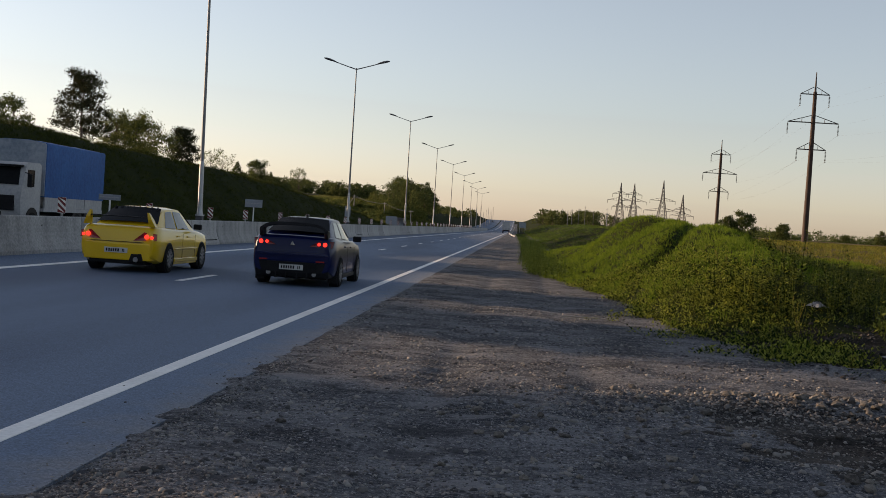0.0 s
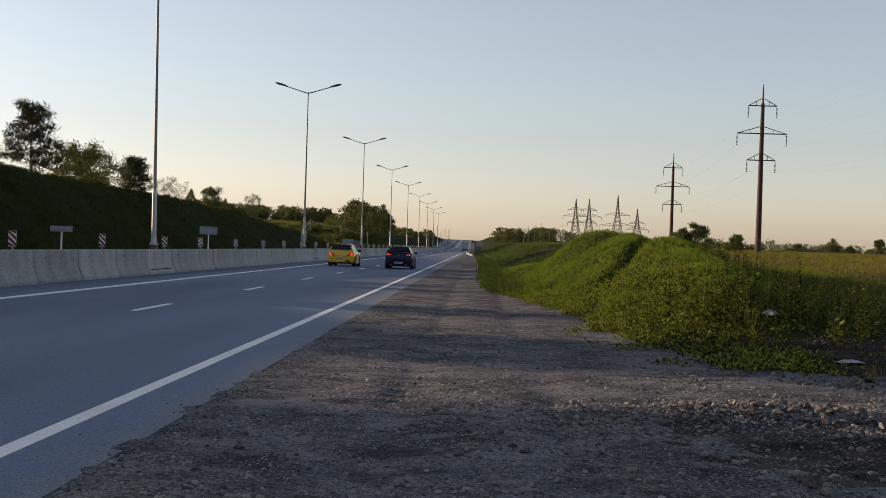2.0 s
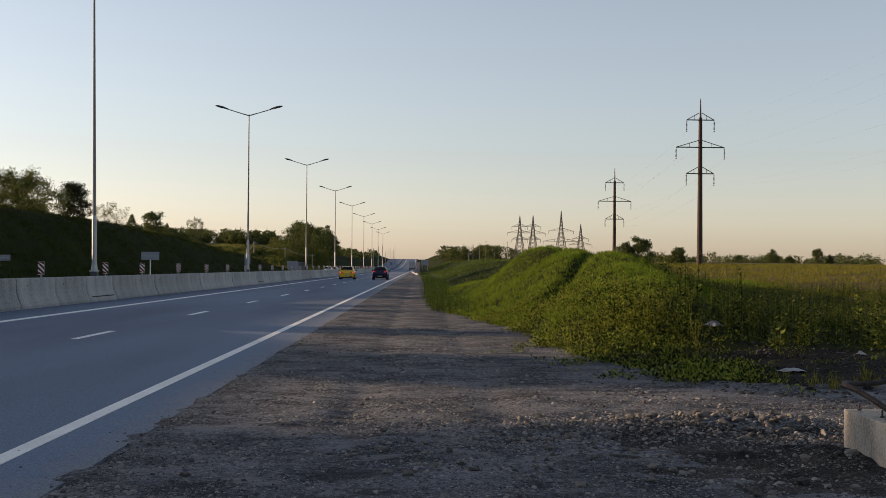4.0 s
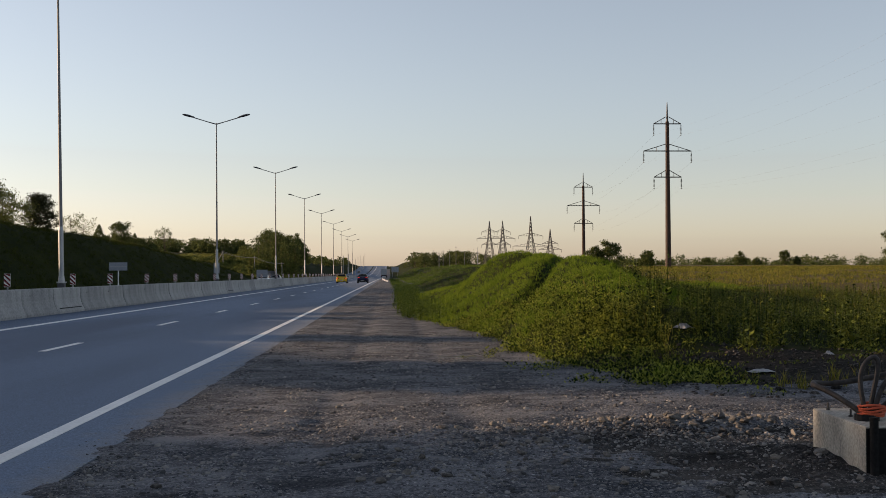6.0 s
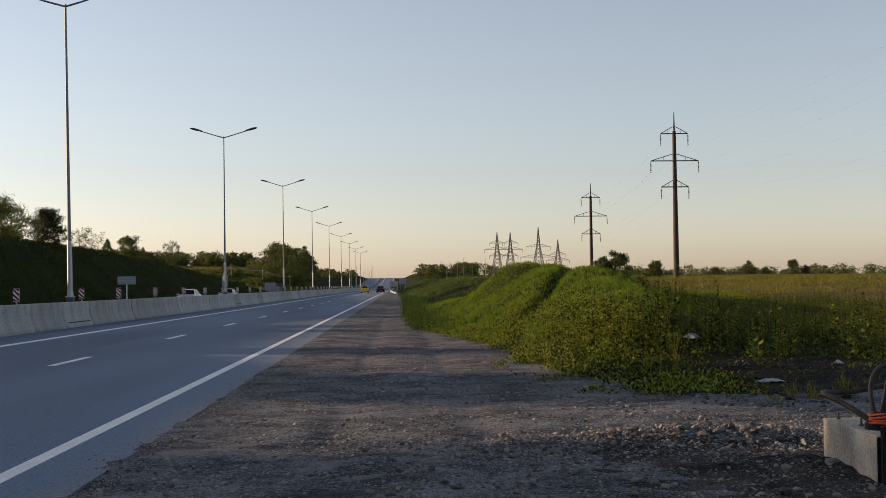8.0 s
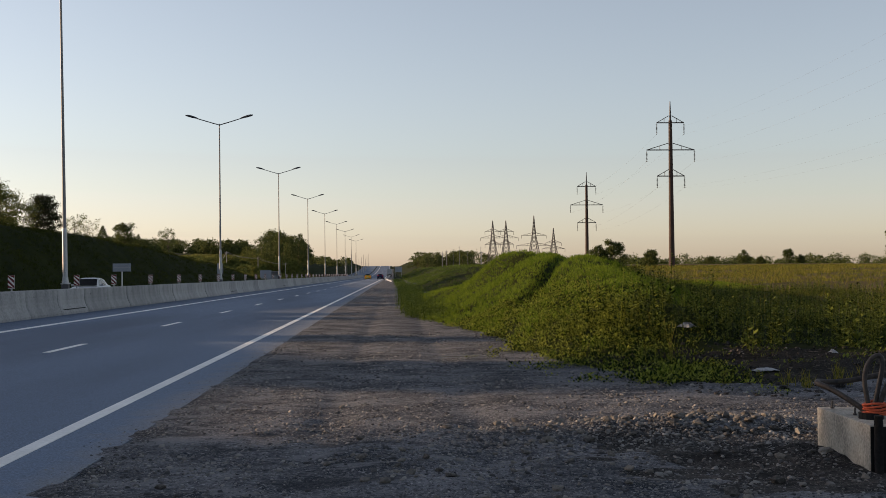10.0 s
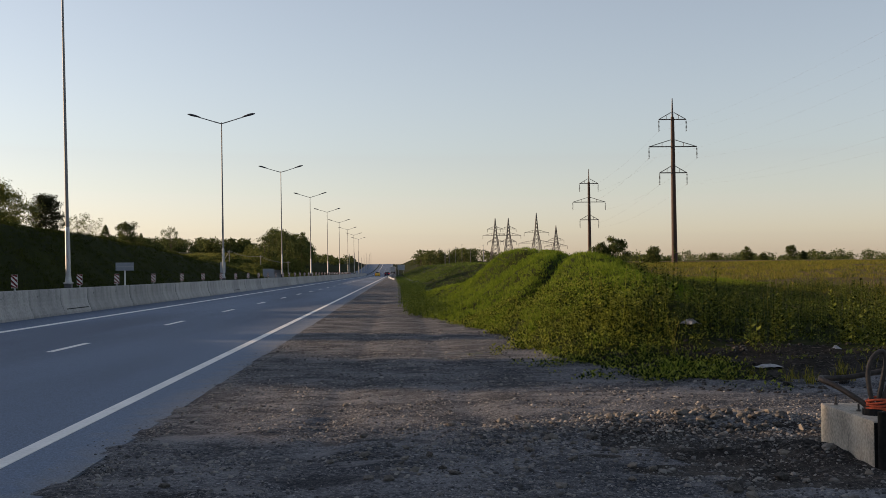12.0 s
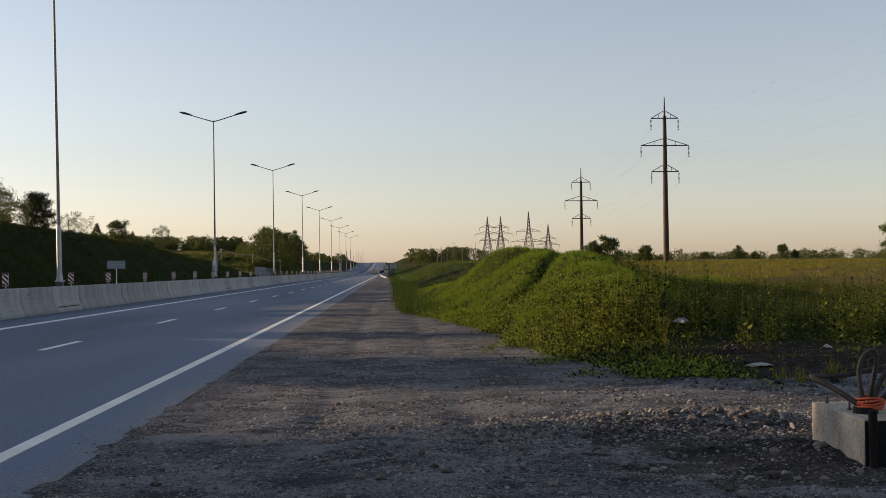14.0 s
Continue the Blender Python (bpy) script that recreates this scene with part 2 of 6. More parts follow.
CAR_GLASS = material("tinted_glass", (0.008, 0.009, 0.010), (0.014, 0.015, 0.017), rough=0.06, spec=0.22)
SIDE_GLASS = material("side_window_glass", (0.012, 0.014, 0.017), (0.022, 0.026, 0.030), rough=0.03, spec=0.7)
CAR_GLASS.node_tree.nodes["Principled BSDF"].inputs["IOR"].default_value = 1.16
YELLOW_PAINT = paint_material("yellow_paint", (0.62, 0.38, 0.004), (0.70, 0.44, 0.006))
YELLOW_PAINT.node_tree.nodes["Principled BSDF"].inputs["Coat Weight"].default_value = 0.8
YELLOW_PAINT.node_tree.nodes["Principled BSDF"].inputs["Specular IOR Level"].default_value = 0.25
BLUE_PAINT = paint_material("deep_blue_paint", (0.0007, 0.0035, 0.032), (0.0014, 0.006, 0.052))
BLUE_PAINT.node_tree.nodes["Principled BSDF"].inputs["Coat Weight"].default_value = 0.30
BLUE_PAINT.node_tree.nodes["Principled BSDF"].inputs["Specular IOR Level"].default_value = 0.15
WHITE_PAINT = paint_material("white_paint", (0.62, 0.63, 0.64), (0.74, 0.75, 0.76))
GREY_PAINT = paint_material("dark_grey_paint", (0.05, 0.052, 0.055), (0.08, 0.082, 0.085))
CAB_PAINT = material("dusty_white_cab", (0.26, 0.27, 0.28), (0.40, 0.40, 0.40), rough=0.5, big=1.2, fine=10.0)
TARP = material("blue_tarpaulin", (0.005, 0.060, 0.21), (0.012, 0.105, 0.31), rough=0.65, big=0.8, fine=7.0, relief=0.02)
TARP_FRONT = material("faded_tarpaulin", (0.16, 0.20, 0.25), (0.30, 0.33, 0.37), rough=0.6, big=0.9, fine=8.0, relief=0.02)
TAIL_GLOW = glow_material("lit_brake_lamp", (0.5, 0.02, 0.02), (1.0, 0.035, 0.02), 1.5)
TAIL_RED = material("tail_lens", (0.20, 0.012, 0.012), (0.28, 0.02, 0.02), rough=0.15, spec=0.6)
TAIL_CLEAR = material("clear_lens", (0.10, 0.012, 0.012), (0.16, 0.03, 0.028), rough=0.15, spec=0.6)
PLATE = material("number_plate", (0.40, 0.40, 0.39), (0.52, 0.52, 0.50), rough=0.5)
CABLE = material("cable_sheath", (0.02, 0.018, 0.017), (0.06, 0.05, 0.045), rough=0.6, big=4.0, fine=30.0)
CORD = material("orange_cord", (0.36, 0.055, 0.025), (0.56, 0.11, 0.05), rough=0.7, big=8.0, fine=60.0)
SHEET = material("crumpled_foil", (0.15, 0.16, 0.18), (0.38, 0.38, 0.39), rough=0.5, big=6.0, fine=40.0)
BARK = material("bark", (0.05, 0.038, 0.028), (0.13, 0.10, 0.075), rough=0.95, big=3.0, fine=25.0, relief=0.02)
WOOD_POLE = material("weathered_wood", (0.24, 0.22, 0.19), (0.38, 0.35, 0.31), rough=0.9, big=2.0, fine=20.0)
LEAF_TREE = leaf_material("broad_leaves", (0.038, 0.054, 0.018), (0.118, 0.138, 0.044), through=0.36)
LEAF_BIRCH = leaf_material("birch_leaves", (0.050, 0.068, 0.018), (0.150, 0.160, 0.042), through=0.35)
LEAF_PINE = leaf_material("pine_needles", (0.018, 0.023, 0.010), (0.052, 0.053, 0.022), through=0.15)
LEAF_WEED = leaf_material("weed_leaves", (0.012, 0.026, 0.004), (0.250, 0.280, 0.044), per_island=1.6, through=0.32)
# the weed leaf darkened: shade in the hollow is put into its colour
LEAF_WEED_SHADE = leaf_material("shaded_weed_leaves", (0.016, 0.030, 0.006), (0.145, 0.172, 0.033), per_island=1.5, through=0.14)
LEAF_GRASS = leaf_material("grass_blades", (0.065, 0.115, 0.010), (0.172, 0.232, 0.027), per_island=1.0, through=0.42)
LEAF_FIELD = leaf_material("field_grass", (0.066, 0.082, 0.016), (0.235, 0.200, 0.040), per_island=0.9)
# grass leaf toned down: shade on the bank and roadside strip is in the colour
LEAF_BANK = leaf_material("bank_grass_blades", (0.038, 0.072, 0.013), (0.120, 0.165, 0.034), per_island=1.1, through=0.25)
# darker than grass is: the slope faces off the sun, its shade is in the colour
LEAF_SLOPE_SHADE = leaf_material("slope_grass", (0.016, 0.026, 0.004), (0.047, 0.056, 0.011), through=0.2)
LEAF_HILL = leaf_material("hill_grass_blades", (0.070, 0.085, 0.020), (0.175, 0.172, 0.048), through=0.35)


# ---------------------------------------------------------------- mesh tools
class Geo:
    """Collects vertices and faces for one mesh."""

    def __init__(self):
        self.v, self.f = [], []

    def add(self, verts, faces):
        n = len(self.v)
        self.v += [tuple(p) for p in verts]
        self.f += [tuple(i + n for i in q) for q in faces]
        return self

    def box(self, x0, y0, z0, x1, y1, z1, m=None):
        p = [(x0, y0, z0), (x1, y0, z0), (x1, y1, z0), (x0, y1, z0), (x0, y0, z1), (x1, y0, z1), (x1, y1, z1), (x0, y1, z1)]
        if m is not None:
            p = [tuple(m @ Vector(q)) for q in p]
        return self.add(p, [(0, 3, 2, 1), (4, 5, 6, 7), (0, 1, 5, 4), (1, 2, 6, 5), (2, 3, 7, 6), (3, 0, 4, 7)])

    def rod(self, a, b, r0, r1=None, n=8):
        r1 = r0 if r1 is None else r1
        a, b = Vector(a), Vector(b)
        d = (b - a).normalized()
        u = d.orthogonal().normalized()
        w = d.cross(u)
        ring = [(math.cos(2 * math.pi * i / n), math.sin(2 * math.pi * i / n)) for i in range(n)]
        p = [a + (u * c + w * s) * r0 for c, s in ring] + [b + (u * c + w * s) * r1 for c, s in ring]
        f = [(i, (i + 1) % n, n + (i + 1) % n, n + i) for i in range(n)]
        return self.add(p, f + [tuple(reversed(range(n))), tuple(range(n, 2 * n))])

    def tube(self, pts, r, n=8):
        for a, b in zip(pts[:-1], pts[1:]):
            self.rod(a, b, r, r, n)
        return self

    def rings(self, rings, caps=True):
        """Joins closed rings of equal length into a skin."""
        n = len(rings[0])
        v = [p for r in rings for p in r]
        f = []
        for k in range(len(rings) - 1):
            for i in range(n):
                j = (i + 1) % n
                f.append((k * n + i, k * n + j, (k + 1) * n + j, (k + 1) * n + i))
        if caps:
            f.append(tuple(reversed(range(n))))
            f.append(tuple(range((len(rings) - 1) * n, len(rings) * n)))
        return self.add(v, f)


def part(name, g, mat, parent=None, label="", smooth=False, bevel=0.0):
    me = bpy.data.meshes.new(name)
    me.from_pydata(g.v, [], g.f)
    me.materials.append(mat)
    bm = bmesh.new()
    bm.from_mesh(me)
    bmesh.ops.recalc_face_normals(bm, faces=bm.faces)
    if bevel:
        bmesh.ops.remove_doubles(bm, verts=bm.verts, dist=1e-5)
        sharp = [e for e in bm.edges if len(e.link_faces) == 2 and e.calc_face_angle(0) > 0.5]
        bmesh.ops.bevel(bm, geom=sharp, offset=bevel, segments=2, affect="EDGES", profile=0.5)
    bm.to_mesh(me)
    bm.free()
    if smooth:
        me.polygons.foreach_set("use_smooth", [True] * len(me.polygons))
        me.set_sharp_from_angle(angle=radians(40))
    ob = new(name, me)
    if parent is not None:
        ob.parent = parent
    if label:
        tagged(ob, label)
    return ob


def share(name, like, parent, m):
    """Another object on the same mesh."""
    ob = new(name, like.data)
    ob.parent = parent
    ob.matrix_basis = m
    return ob


def thing(name, label, category, group="", kind="", at=None):
    ob = new(name)
    ob.empty_display_size = 0.2
    tagged(ob, label, category, group, kind)
    if at is not None:
        ob.matrix_basis = at
    return ob


def array_mesh(name, verts, faces, mat):
    """A mesh from numpy arrays of vertices and of triangles or quads."""
    me = bpy.data.meshes.new(name)
    k = faces.shape[1]
    me.vertices.add(len(verts))
    me.vertices.foreach_set("co", np.ascontiguousarray(verts, dtype=np.float32).ravel())
    me.loops.add(faces.size)
    me.loops.foreach_set("vertex_index", np.ascontiguousarray(faces, dtype=np.int32).ravel())
    me.polygons.add(len(faces))
    me.polygons.foreach_set("loop_start", np.arange(0, faces.size, k, dtype=np.int32))
    me.materials.append(mat)
    me.update(calc_edges=True)
    return me


def scatter(shapes, places, sizes, rng):
    """Copies of small shapes (vertices, quads) turned at random and set at places: one array."""
    vs, fs, n = [], [], 0
    pick = rng.integers(0, len(shapes), len(places))
    for s, (v, f) in enumerate(shapes):
        w = np.where(pick == s)[0]
        if not len(w):
            continue
        a = rng.uniform(0, 2 * np.pi, len(w))
        c, si = np.cos(a), np.sin(a)
        x = v[None, :, 0] * c[:, None] - v[None, :, 1] * si[:, None]
        y = v[None, :, 0] * si[:, None] + v[None, :, 1] * c[:, None]
        z = np.broadcast_to(v[None, :, 2], x.shape)
        p = np.stack([x, y, z], -1) * sizes[w][:, None, None] + places[w][:, None, :]
        vs.append(p.reshape(-1, 3))
        fs.append((f[None] + (np.arange(len(w)) * len(v))[:, None, None] + n).reshape(-1, f.shape[1]))
        n += len(w) * len(v)
    return np.concatenate(vs), np.concatenate(fs)


def smooth_step(a, b, x):
    t = np.clip((np.asarray(x, float) - a) / (b - a), 0, 1)
    return t * t * (3 - 2 * t)


def wobble(x, y, scale, seed=0.0):
    """Smooth unevenness from a few sines, about -1 to 1."""
    x, y = np.asarray(x, float) / scale, np.asarray(y, float) / scale
    s = seed * 1.7
    return (np.sin(1.3 * x + 0.7 * y + s) + np.sin(-0.8 * x + 1.9 * y + 2.1 * s + 1)
            + np.sin(2.3 * x - 1.1 * y + 0.6 * s + 2) + np.sin(0.4 * x + 2.9 * y + 3 * s)) / 4


# ---------------------------------------------------------------- the lie of the land
EDGE_LINE, LANE_LINE, INNER_LINE = -3.39, -7.30, -11.35
ROAD_RIGHT, BARRIER = -2.58, -13.6


def road_rise(y):
    t = np.clip((np.asarray(y, float) - 430) / 570, 0, 1)
    return 8.6 * t ** 2.2


def turf_edge(y):
    """Where the bare shoulder ends and the grass begins, right of the road."""
    return np.interp(y, [0, 12, 15.2, 18.3, 20.7, 26, 31, 34.4, 37, 42, 46, 60, 88, 110, 250, 400],
                     [12, 9, 3.6, 2.9, 2.5, 2.4, 2.0, 1.4, 0.85, 0.3, 0.17, 0.22, 0.32, 0.2, -0.2, -0.8])


def ridge_height(y):
    # y 32 to 76 is unseen, dipped so low sun reaches gravel and mound
    return np.interp(y, [-80, 20, 32, 38, 50, 68, 76, 135, 147, 163, 194, 231, 265, 290, 350, 450, 600, 1000, 1600],
                     [6.9, 6.9, 6.9, 6.5, 6.4, 6.45, 6.8, 6.5, 6.2, 5.9, 4.9, 3.8, 1.8, 0.9, 1.2, 4.5, 5.0, 3, 0])


def land(x, y):
    """Height of the ground sheet."""
    x, y = np.asarray(x, float), np.asarray(y, float)
    base = road_rise(y) * (1 - 0.75 * smooth_step(40, 160, np.abs(x + 8)))
    # left: cutting slope beyond the far carriageway
    rh = ridge_height(y) + 0.25 * wobble(x, y, 9)
    left = smooth_step(-27.0, -37.5, x) * rh + 0.15 * wobble(x, y, 3.0, 2) * smooth_step(-27, -30, x)
    left += smooth_step(-60, -220, x) * 1.5 * (1 - smooth_step(500, 900, y)) + smooth_step(290, 420, y) * smooth_step(-45, -130, x) * 2.0 * (1 - smooth_step(600, 1000, y))
    left += 5.0 * smooth_step(255, 350, y) * smooth_step(-30, -62, x) * (1 - smooth_step(600, 900, y))
    # right: low bank, mound, field
    e = turf_edge(y)
    d = x - e
    bay = smooth_step(13.5, 17.5, y + 0.25 * wobble(x, y, 1.2))
    plateau = np.interp(y, [14, 18, 22, 26, 40, 60, 100, 150, 300, 600], [0, 0.08, 0.24, 0.40, 0.78, 1.20, 1.75, 2.2, 3.6, 4.0]) * smooth_step(4.0 * smooth_step(44, 56, y), 4.5 + 12.5 * smooth_step(44, 56, y), d)
    mound = 1.42 * np.exp(-np.abs((x - 5.9) / np.where(x < 5.9, 2.35, 2.3)) ** 2.0 - np.abs((y - 40) / 13.5) ** 2.6)
    mound += 0.55 * np.exp(-((x - 4.6) / 2.0) ** 2 - ((y - 25.5) / 5.5) ** 2)
    groove = -0.58 * np.exp(-(((x - 4.2) - 0.31 * (y - 33)) / 0.42) ** 2) * smooth_step(30, 32, y) * (1 - smooth_step(40, 43, y))
    ditch = -0.5 * np.exp(-((x - 4.0) / 2.0) ** 2) * smooth_step(52, 64, y) * (1 - smooth_step(240, 300, y))
    second = 1.80 * np.exp(-np.abs((x - 7.2) / 4.4) ** 3.0 - ((y - 122) / 18.0) ** 2)
    # the mound runs out in a low tail beside the road
    run = np.clip((y - 40) / 34, 0, 1)
    tail = np.maximum(1.75 - 2.1 * run, 0.25) * np.exp(-np.abs((x - 5.5 + 5.9 * np.minimum(run, 0.62)) / 1.5) ** 2.2) * smooth_step(38, 43, y) * (1 - smooth_step(60, 74, y))
    mound = np.maximum(mound, tail)
    rough = (0.10 * wobble(x, y, 1.7, 1) + 0.05 * wobble(x, y, 0.6, 3)) * smooth_step(0, 2, d)
    right = -0.25 * (1 - smooth_step(-0.5, 0.4, d)) + smooth_step(0.0, 1.0, d) * bay * (0.08 + plateau + mound + groove + ditch + second + rough)
    right += smooth_step(60, 300, x) * -1.0 + smooth_step(900, 1500, y) * -4
    z = np.where(x < -20, left, np.where(x > -1.2, right, 0.0))
    return base + z - 0.07



# ---------------------------------------------------------------- ground, road, shoulder
def grid_mesh(name, xs, ys, height, mat, label, category):
    X, Y = np.meshgrid(xs, ys)
    Z = height(X, Y)
    v = np.stack([X, Y, Z], -1).reshape(-1, 3)
    nx, ny = len(xs), len(ys)
    i = (np.arange(ny - 1)[:, None] * nx + np.arange(nx - 1)[None]).ravel()
    f = np.stack([i, i + 1, i + nx + 1, i + nx], -1)
    me = array_mesh(name, v, f, mat)
    me.polygons.foreach_set("use_smooth", [True] * len(me.polygons))
    return tagged(new(name, me), label, category, kind="structure")


def build_ground():
    xs = np.unique(np.concatenate([np.linspace(-2500, -120, 24), np.linspace(-120, -45, 16), np.arange(-45, -24, 0.9), np.linspace(-24, -2, 8),
                                   np.arange(-1.5, 16, 0.3), np.arange(16, 40, 1.0), np.linspace(40, 120, 20), np.linspace(120, 2500, 26)]))
    ys = np.unique(np.concatenate([np.linspace(-120, 8, 18), np.arange(8, 60, 0.45), np.arange(60, 140, 1.5), np.arange(140, 420, 6.0),
                                   np.linspace(420, 1500, 50), np.linspace(1500, 3500, 12)]))
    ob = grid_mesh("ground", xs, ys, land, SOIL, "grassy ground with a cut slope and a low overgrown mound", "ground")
    ob.data.materials.append(FIELD)
    ob.data.materials.append(BARE)
    n = len(ob.data.polygons)
    c = np.empty(n * 3, dtype=np.float32)
    ob.data.polygons.foreach_get("center", c)
    x, y = c[0::3], c[1::3]
    index = np.where((x > 10.5 + 0.8 * wobble(x, y, 2.0)) & (y > 27), 1, 0)
    index = np.where((y > 200) & (x < 0.085 * y), 0, index)
    index = np.where((x > 3.2) & (y < 19.2 + 0.9 * wobble(x, y, 1.1, 4)) & (y > -50), 2, index)
    ob.data.polygons.foreach_set("material_index", index.astype(np.int32))


def build_road():
    def slab(name, x0, x1, z, label, y0=-60, y1=1500):
        g = Geo()
        ys = list(np.linspace(y0, 420, 40)) + list(np.linspace(440, y1, 60))
        rings = []
        for y in ys:
            r = float(road_rise(y))
            rings.append([(x0, y, r - 0.25), (x1, y, r - 0.25), (x1, y, r + z), (x0, y, r + z)])
        g.rings(rings)
        return tagged(part(name, g, ASPHALT), label, "road", kind="structure")

    slab("road", BARRIER - 0.5, ROAD_RIGHT, 0.0, "smooth grey asphalt carriageway with two lanes")
    slab("road_far", -26.2, BARRIER - 1.3, -0.02, "asphalt carriageway beyond the concrete barrier")
    # solid lines
    for name, x, w in (("edge_line", EDGE_LINE, 0.17), ("inner_line", INNER_LINE, 0.27)):
        g = Geo()
        ys = list(np.linspace(-40, 420, 60)) + list(np.linspace(440, 1400, 60))
        g.rings([[(x - w / 2, y, float(road_rise(y)) - 0.01), (x + w / 2, y, float(road_rise(y)) - 0.01),
                  (x + w / 2, y, float(road_rise(y)) + 0.005), (x - w / 2, y, float(road_rise(y)) + 0.005)] for y in ys])
        tagged(part(name, g, LINE_PAINT), "solid white painted line on the asphalt", "road line", kind="structure")
    first = None
    for k in range(70):
        y = 0.15 + 11.87 * k
        if first is None:
            first = tagged(part("lane_dash", Geo().box(-0.08, 0, -0.01, 0.08, 2.95, 0.005), LINE_PAINT),
                           "short white painted dash between the lanes", "road line", "lane dashes", "structure")
            ob = first
        else:
            ob = copy_thing(first, Matrix())
        ob.matrix_basis = pose(LANE_LINE, y, float(road_rise(y + 1.5)), math.degrees(math.atan2(float(road_rise(y + 3) - road_rise(y)), 3)))


def shoulder_height(x, y):
    d = np.asarray(x) - turf_edge(y)
    z = (0.030 * wobble(x, y, 0.9) + 0.020 * wobble(x, y, 0.33, 4) + 0.014 * wobble(x, y, 0.13, 6)) * (1 - smooth_step(10, 17, y)) + 0.02 * wobble(x, y, 4.0, 2) * (1 - 0.9 * smooth_step(12, 20, y))
    near = 1 - smooth_step(9, 17, y)
    spill = smooth_step(-0.38, 0.45, x - ROAD_RIGHT + 0.12 + (0.05 + 0.30 * near) * wobble(x, y, 0.45, 1) + (0.06 + 0.14 * near) * wobble(x, y, 1.6, 5) + 0.16 * near * wobble(x, y, 0.17, 2))
    z = z * smooth_step(ROAD_RIGHT, ROAD_RIGHT + 1.0, x) - 0.03 + 0.045 * spill
    # wheel ruts along the shoulder, a low heap of stones on the bare ground
    z = z - 0.03 * np.exp(-((x + 0.7) / 0.25) ** 2) - 0.03 * np.exp(-((x - 0.9) / 0.25) ** 2)
    z = z + 0.13 * np.exp(-((x - 2.9) / 1.3) ** 2 - ((y - 10.75 - 0.12 * x) / 0.55) ** 2) + 0.05 * np.exp(-((x - 1.2) / 0.9) ** 2 - ((y - 11.0) / 0.5) ** 2)
    z = z + (0.16 + 0.05 * wobble(x, y, 0.25, 3)) * np.exp(-((x - 6.9) / 2.2) ** 2 - ((y - 15.2) / 0.7) ** 2)
    z = z + 0.10 * np.exp(-((x - 3.5) / 0.30) ** 2 - ((y - 9.5) / 0.55) ** 2)
    return np.asarray(road_rise(y)) + z - 0.10 * smooth_step(0.6, 1.6, d)


def build_shoulder():
    xs = np.concatenate([np.arange(ROAD_RIGHT - 0.6, ROAD_RIGHT + 0.4, 0.04), np.arange(ROAD_RIGHT + 0.4, 5.0, 0.07), np.arange(5.0, 14, 0.25)])
    ys = np.concatenate([np.arange(-10, 4, 1.0), np.arange(4, 16, 0.07), np.arange(16, 32, 0.16), np.arange(32, 80, 0.8), np.arange(80, 420, 6), np.arange(420, 900, 15)])
    grid_mesh("gravel_shoulder", xs, ys, shoulder_height, GRAVEL, "bare trampled gravel shoulder with ruts and stones", "shoulder")


def soil_height(x, y):
    """Dug-up dark soil round the footing, thinning out into the gravel."""
    d = np.hypot((x - 4.0) / 2.5, (y - 9.2 - 0.12 * x) / 1.8) + 0.30 * wobble(x, y, 0.9, 4) + 0.16 * wobble(x, y, 0.28, 7)
    return shoulder_height(x, y) + 0.022 * (1 - d) * (1 + 0.5 * wobble(x, y, 0.15, 3)).clip(0.4, 2) - 0.004


def build_soil():
    grid_mesh("soil_patch", np.arange(-0.6, 8.2, 0.05), np.arange(6.4, 12.6, 0.05), soil_height, DIRT, "dark dug-up soil lying over the gravel", "soil")


build_ground()
build_road()
build_shoulder()
build_soil()


# ---------------------------------------------------------------- concrete barrier
def build_barrier():
    profile = [(0.32, 0.0), (0.32, 0.10), (0.25, 0.24), (0.17, 0.42), (0.13, 0.60), (0.11, 1.04), (0.09, 1.07), (-0.09, 1.07), (-0.11, 1.04),
               (-0.13, 0.60), (-0.17, 0.42), (-0.25, 0.24), (-0.32, 0.10), (-0.32, 0.0)]
    L = 3.95

    def unit(name, slot):
        ob = thing(name, "grey weathered concrete barrier section" + (" with a dark drain slot" if slot else ""), "barrier", "concrete barrier sections")
        g = Geo().rings([[(x * s, y, z - 0.02 if z < 0.01 else z) for x, z in profile] for y, s in ((0.0, 0.95), (0.03, 1.0), (L - 0.03, 1.0), (L, 0.95))])
        part("body", g, CONCRETE, ob)
        if slot:
            part("drain_slot", Geo().box(0.17, 0.35, 0.20, 0.283, 3.6, 0.235), DARK_GAP, ob, "dark horizontal slot")
        else:
            part("lifting_hole", Geo().rod((0.05, 1.0, 0.80), (0.125, 1.0, 0.80), 0.035, n=8), DARK_GAP, ob, "small dark lifting hole")
        return ob

    plain, slotted = unit("concrete_barrier", False), unit("concrete_barrier", True)
    slots = {11, 23, 34, 46, 58}
    plain_used = slot_used = False
    for k in range(130):
        y = 2.7 + 4.0 * k
        m = pose(BARRIER - 0.32 + 0.012 * math.sin(k * 2.3), y, float(road_rise(y)), 0, 0, 0.15 * math.sin(k * 1.7))
        if k in slots:
            if not slot_used:
                slotted.matrix_basis, slot_used = m, True
            else:
                copy_thing(slotted, m)
        elif not plain_used:
            plain.matrix_basis, plain_used = m, True
        else:
            copy_thing(plain, m)


# ---------------------------------------------------------------- street lamps
LAMP_X = -14.5
LAMPS = (50.3, 94.8, 143.4, 192.0, 239.5, 290.0, 340.0, 390.0, 440.0)


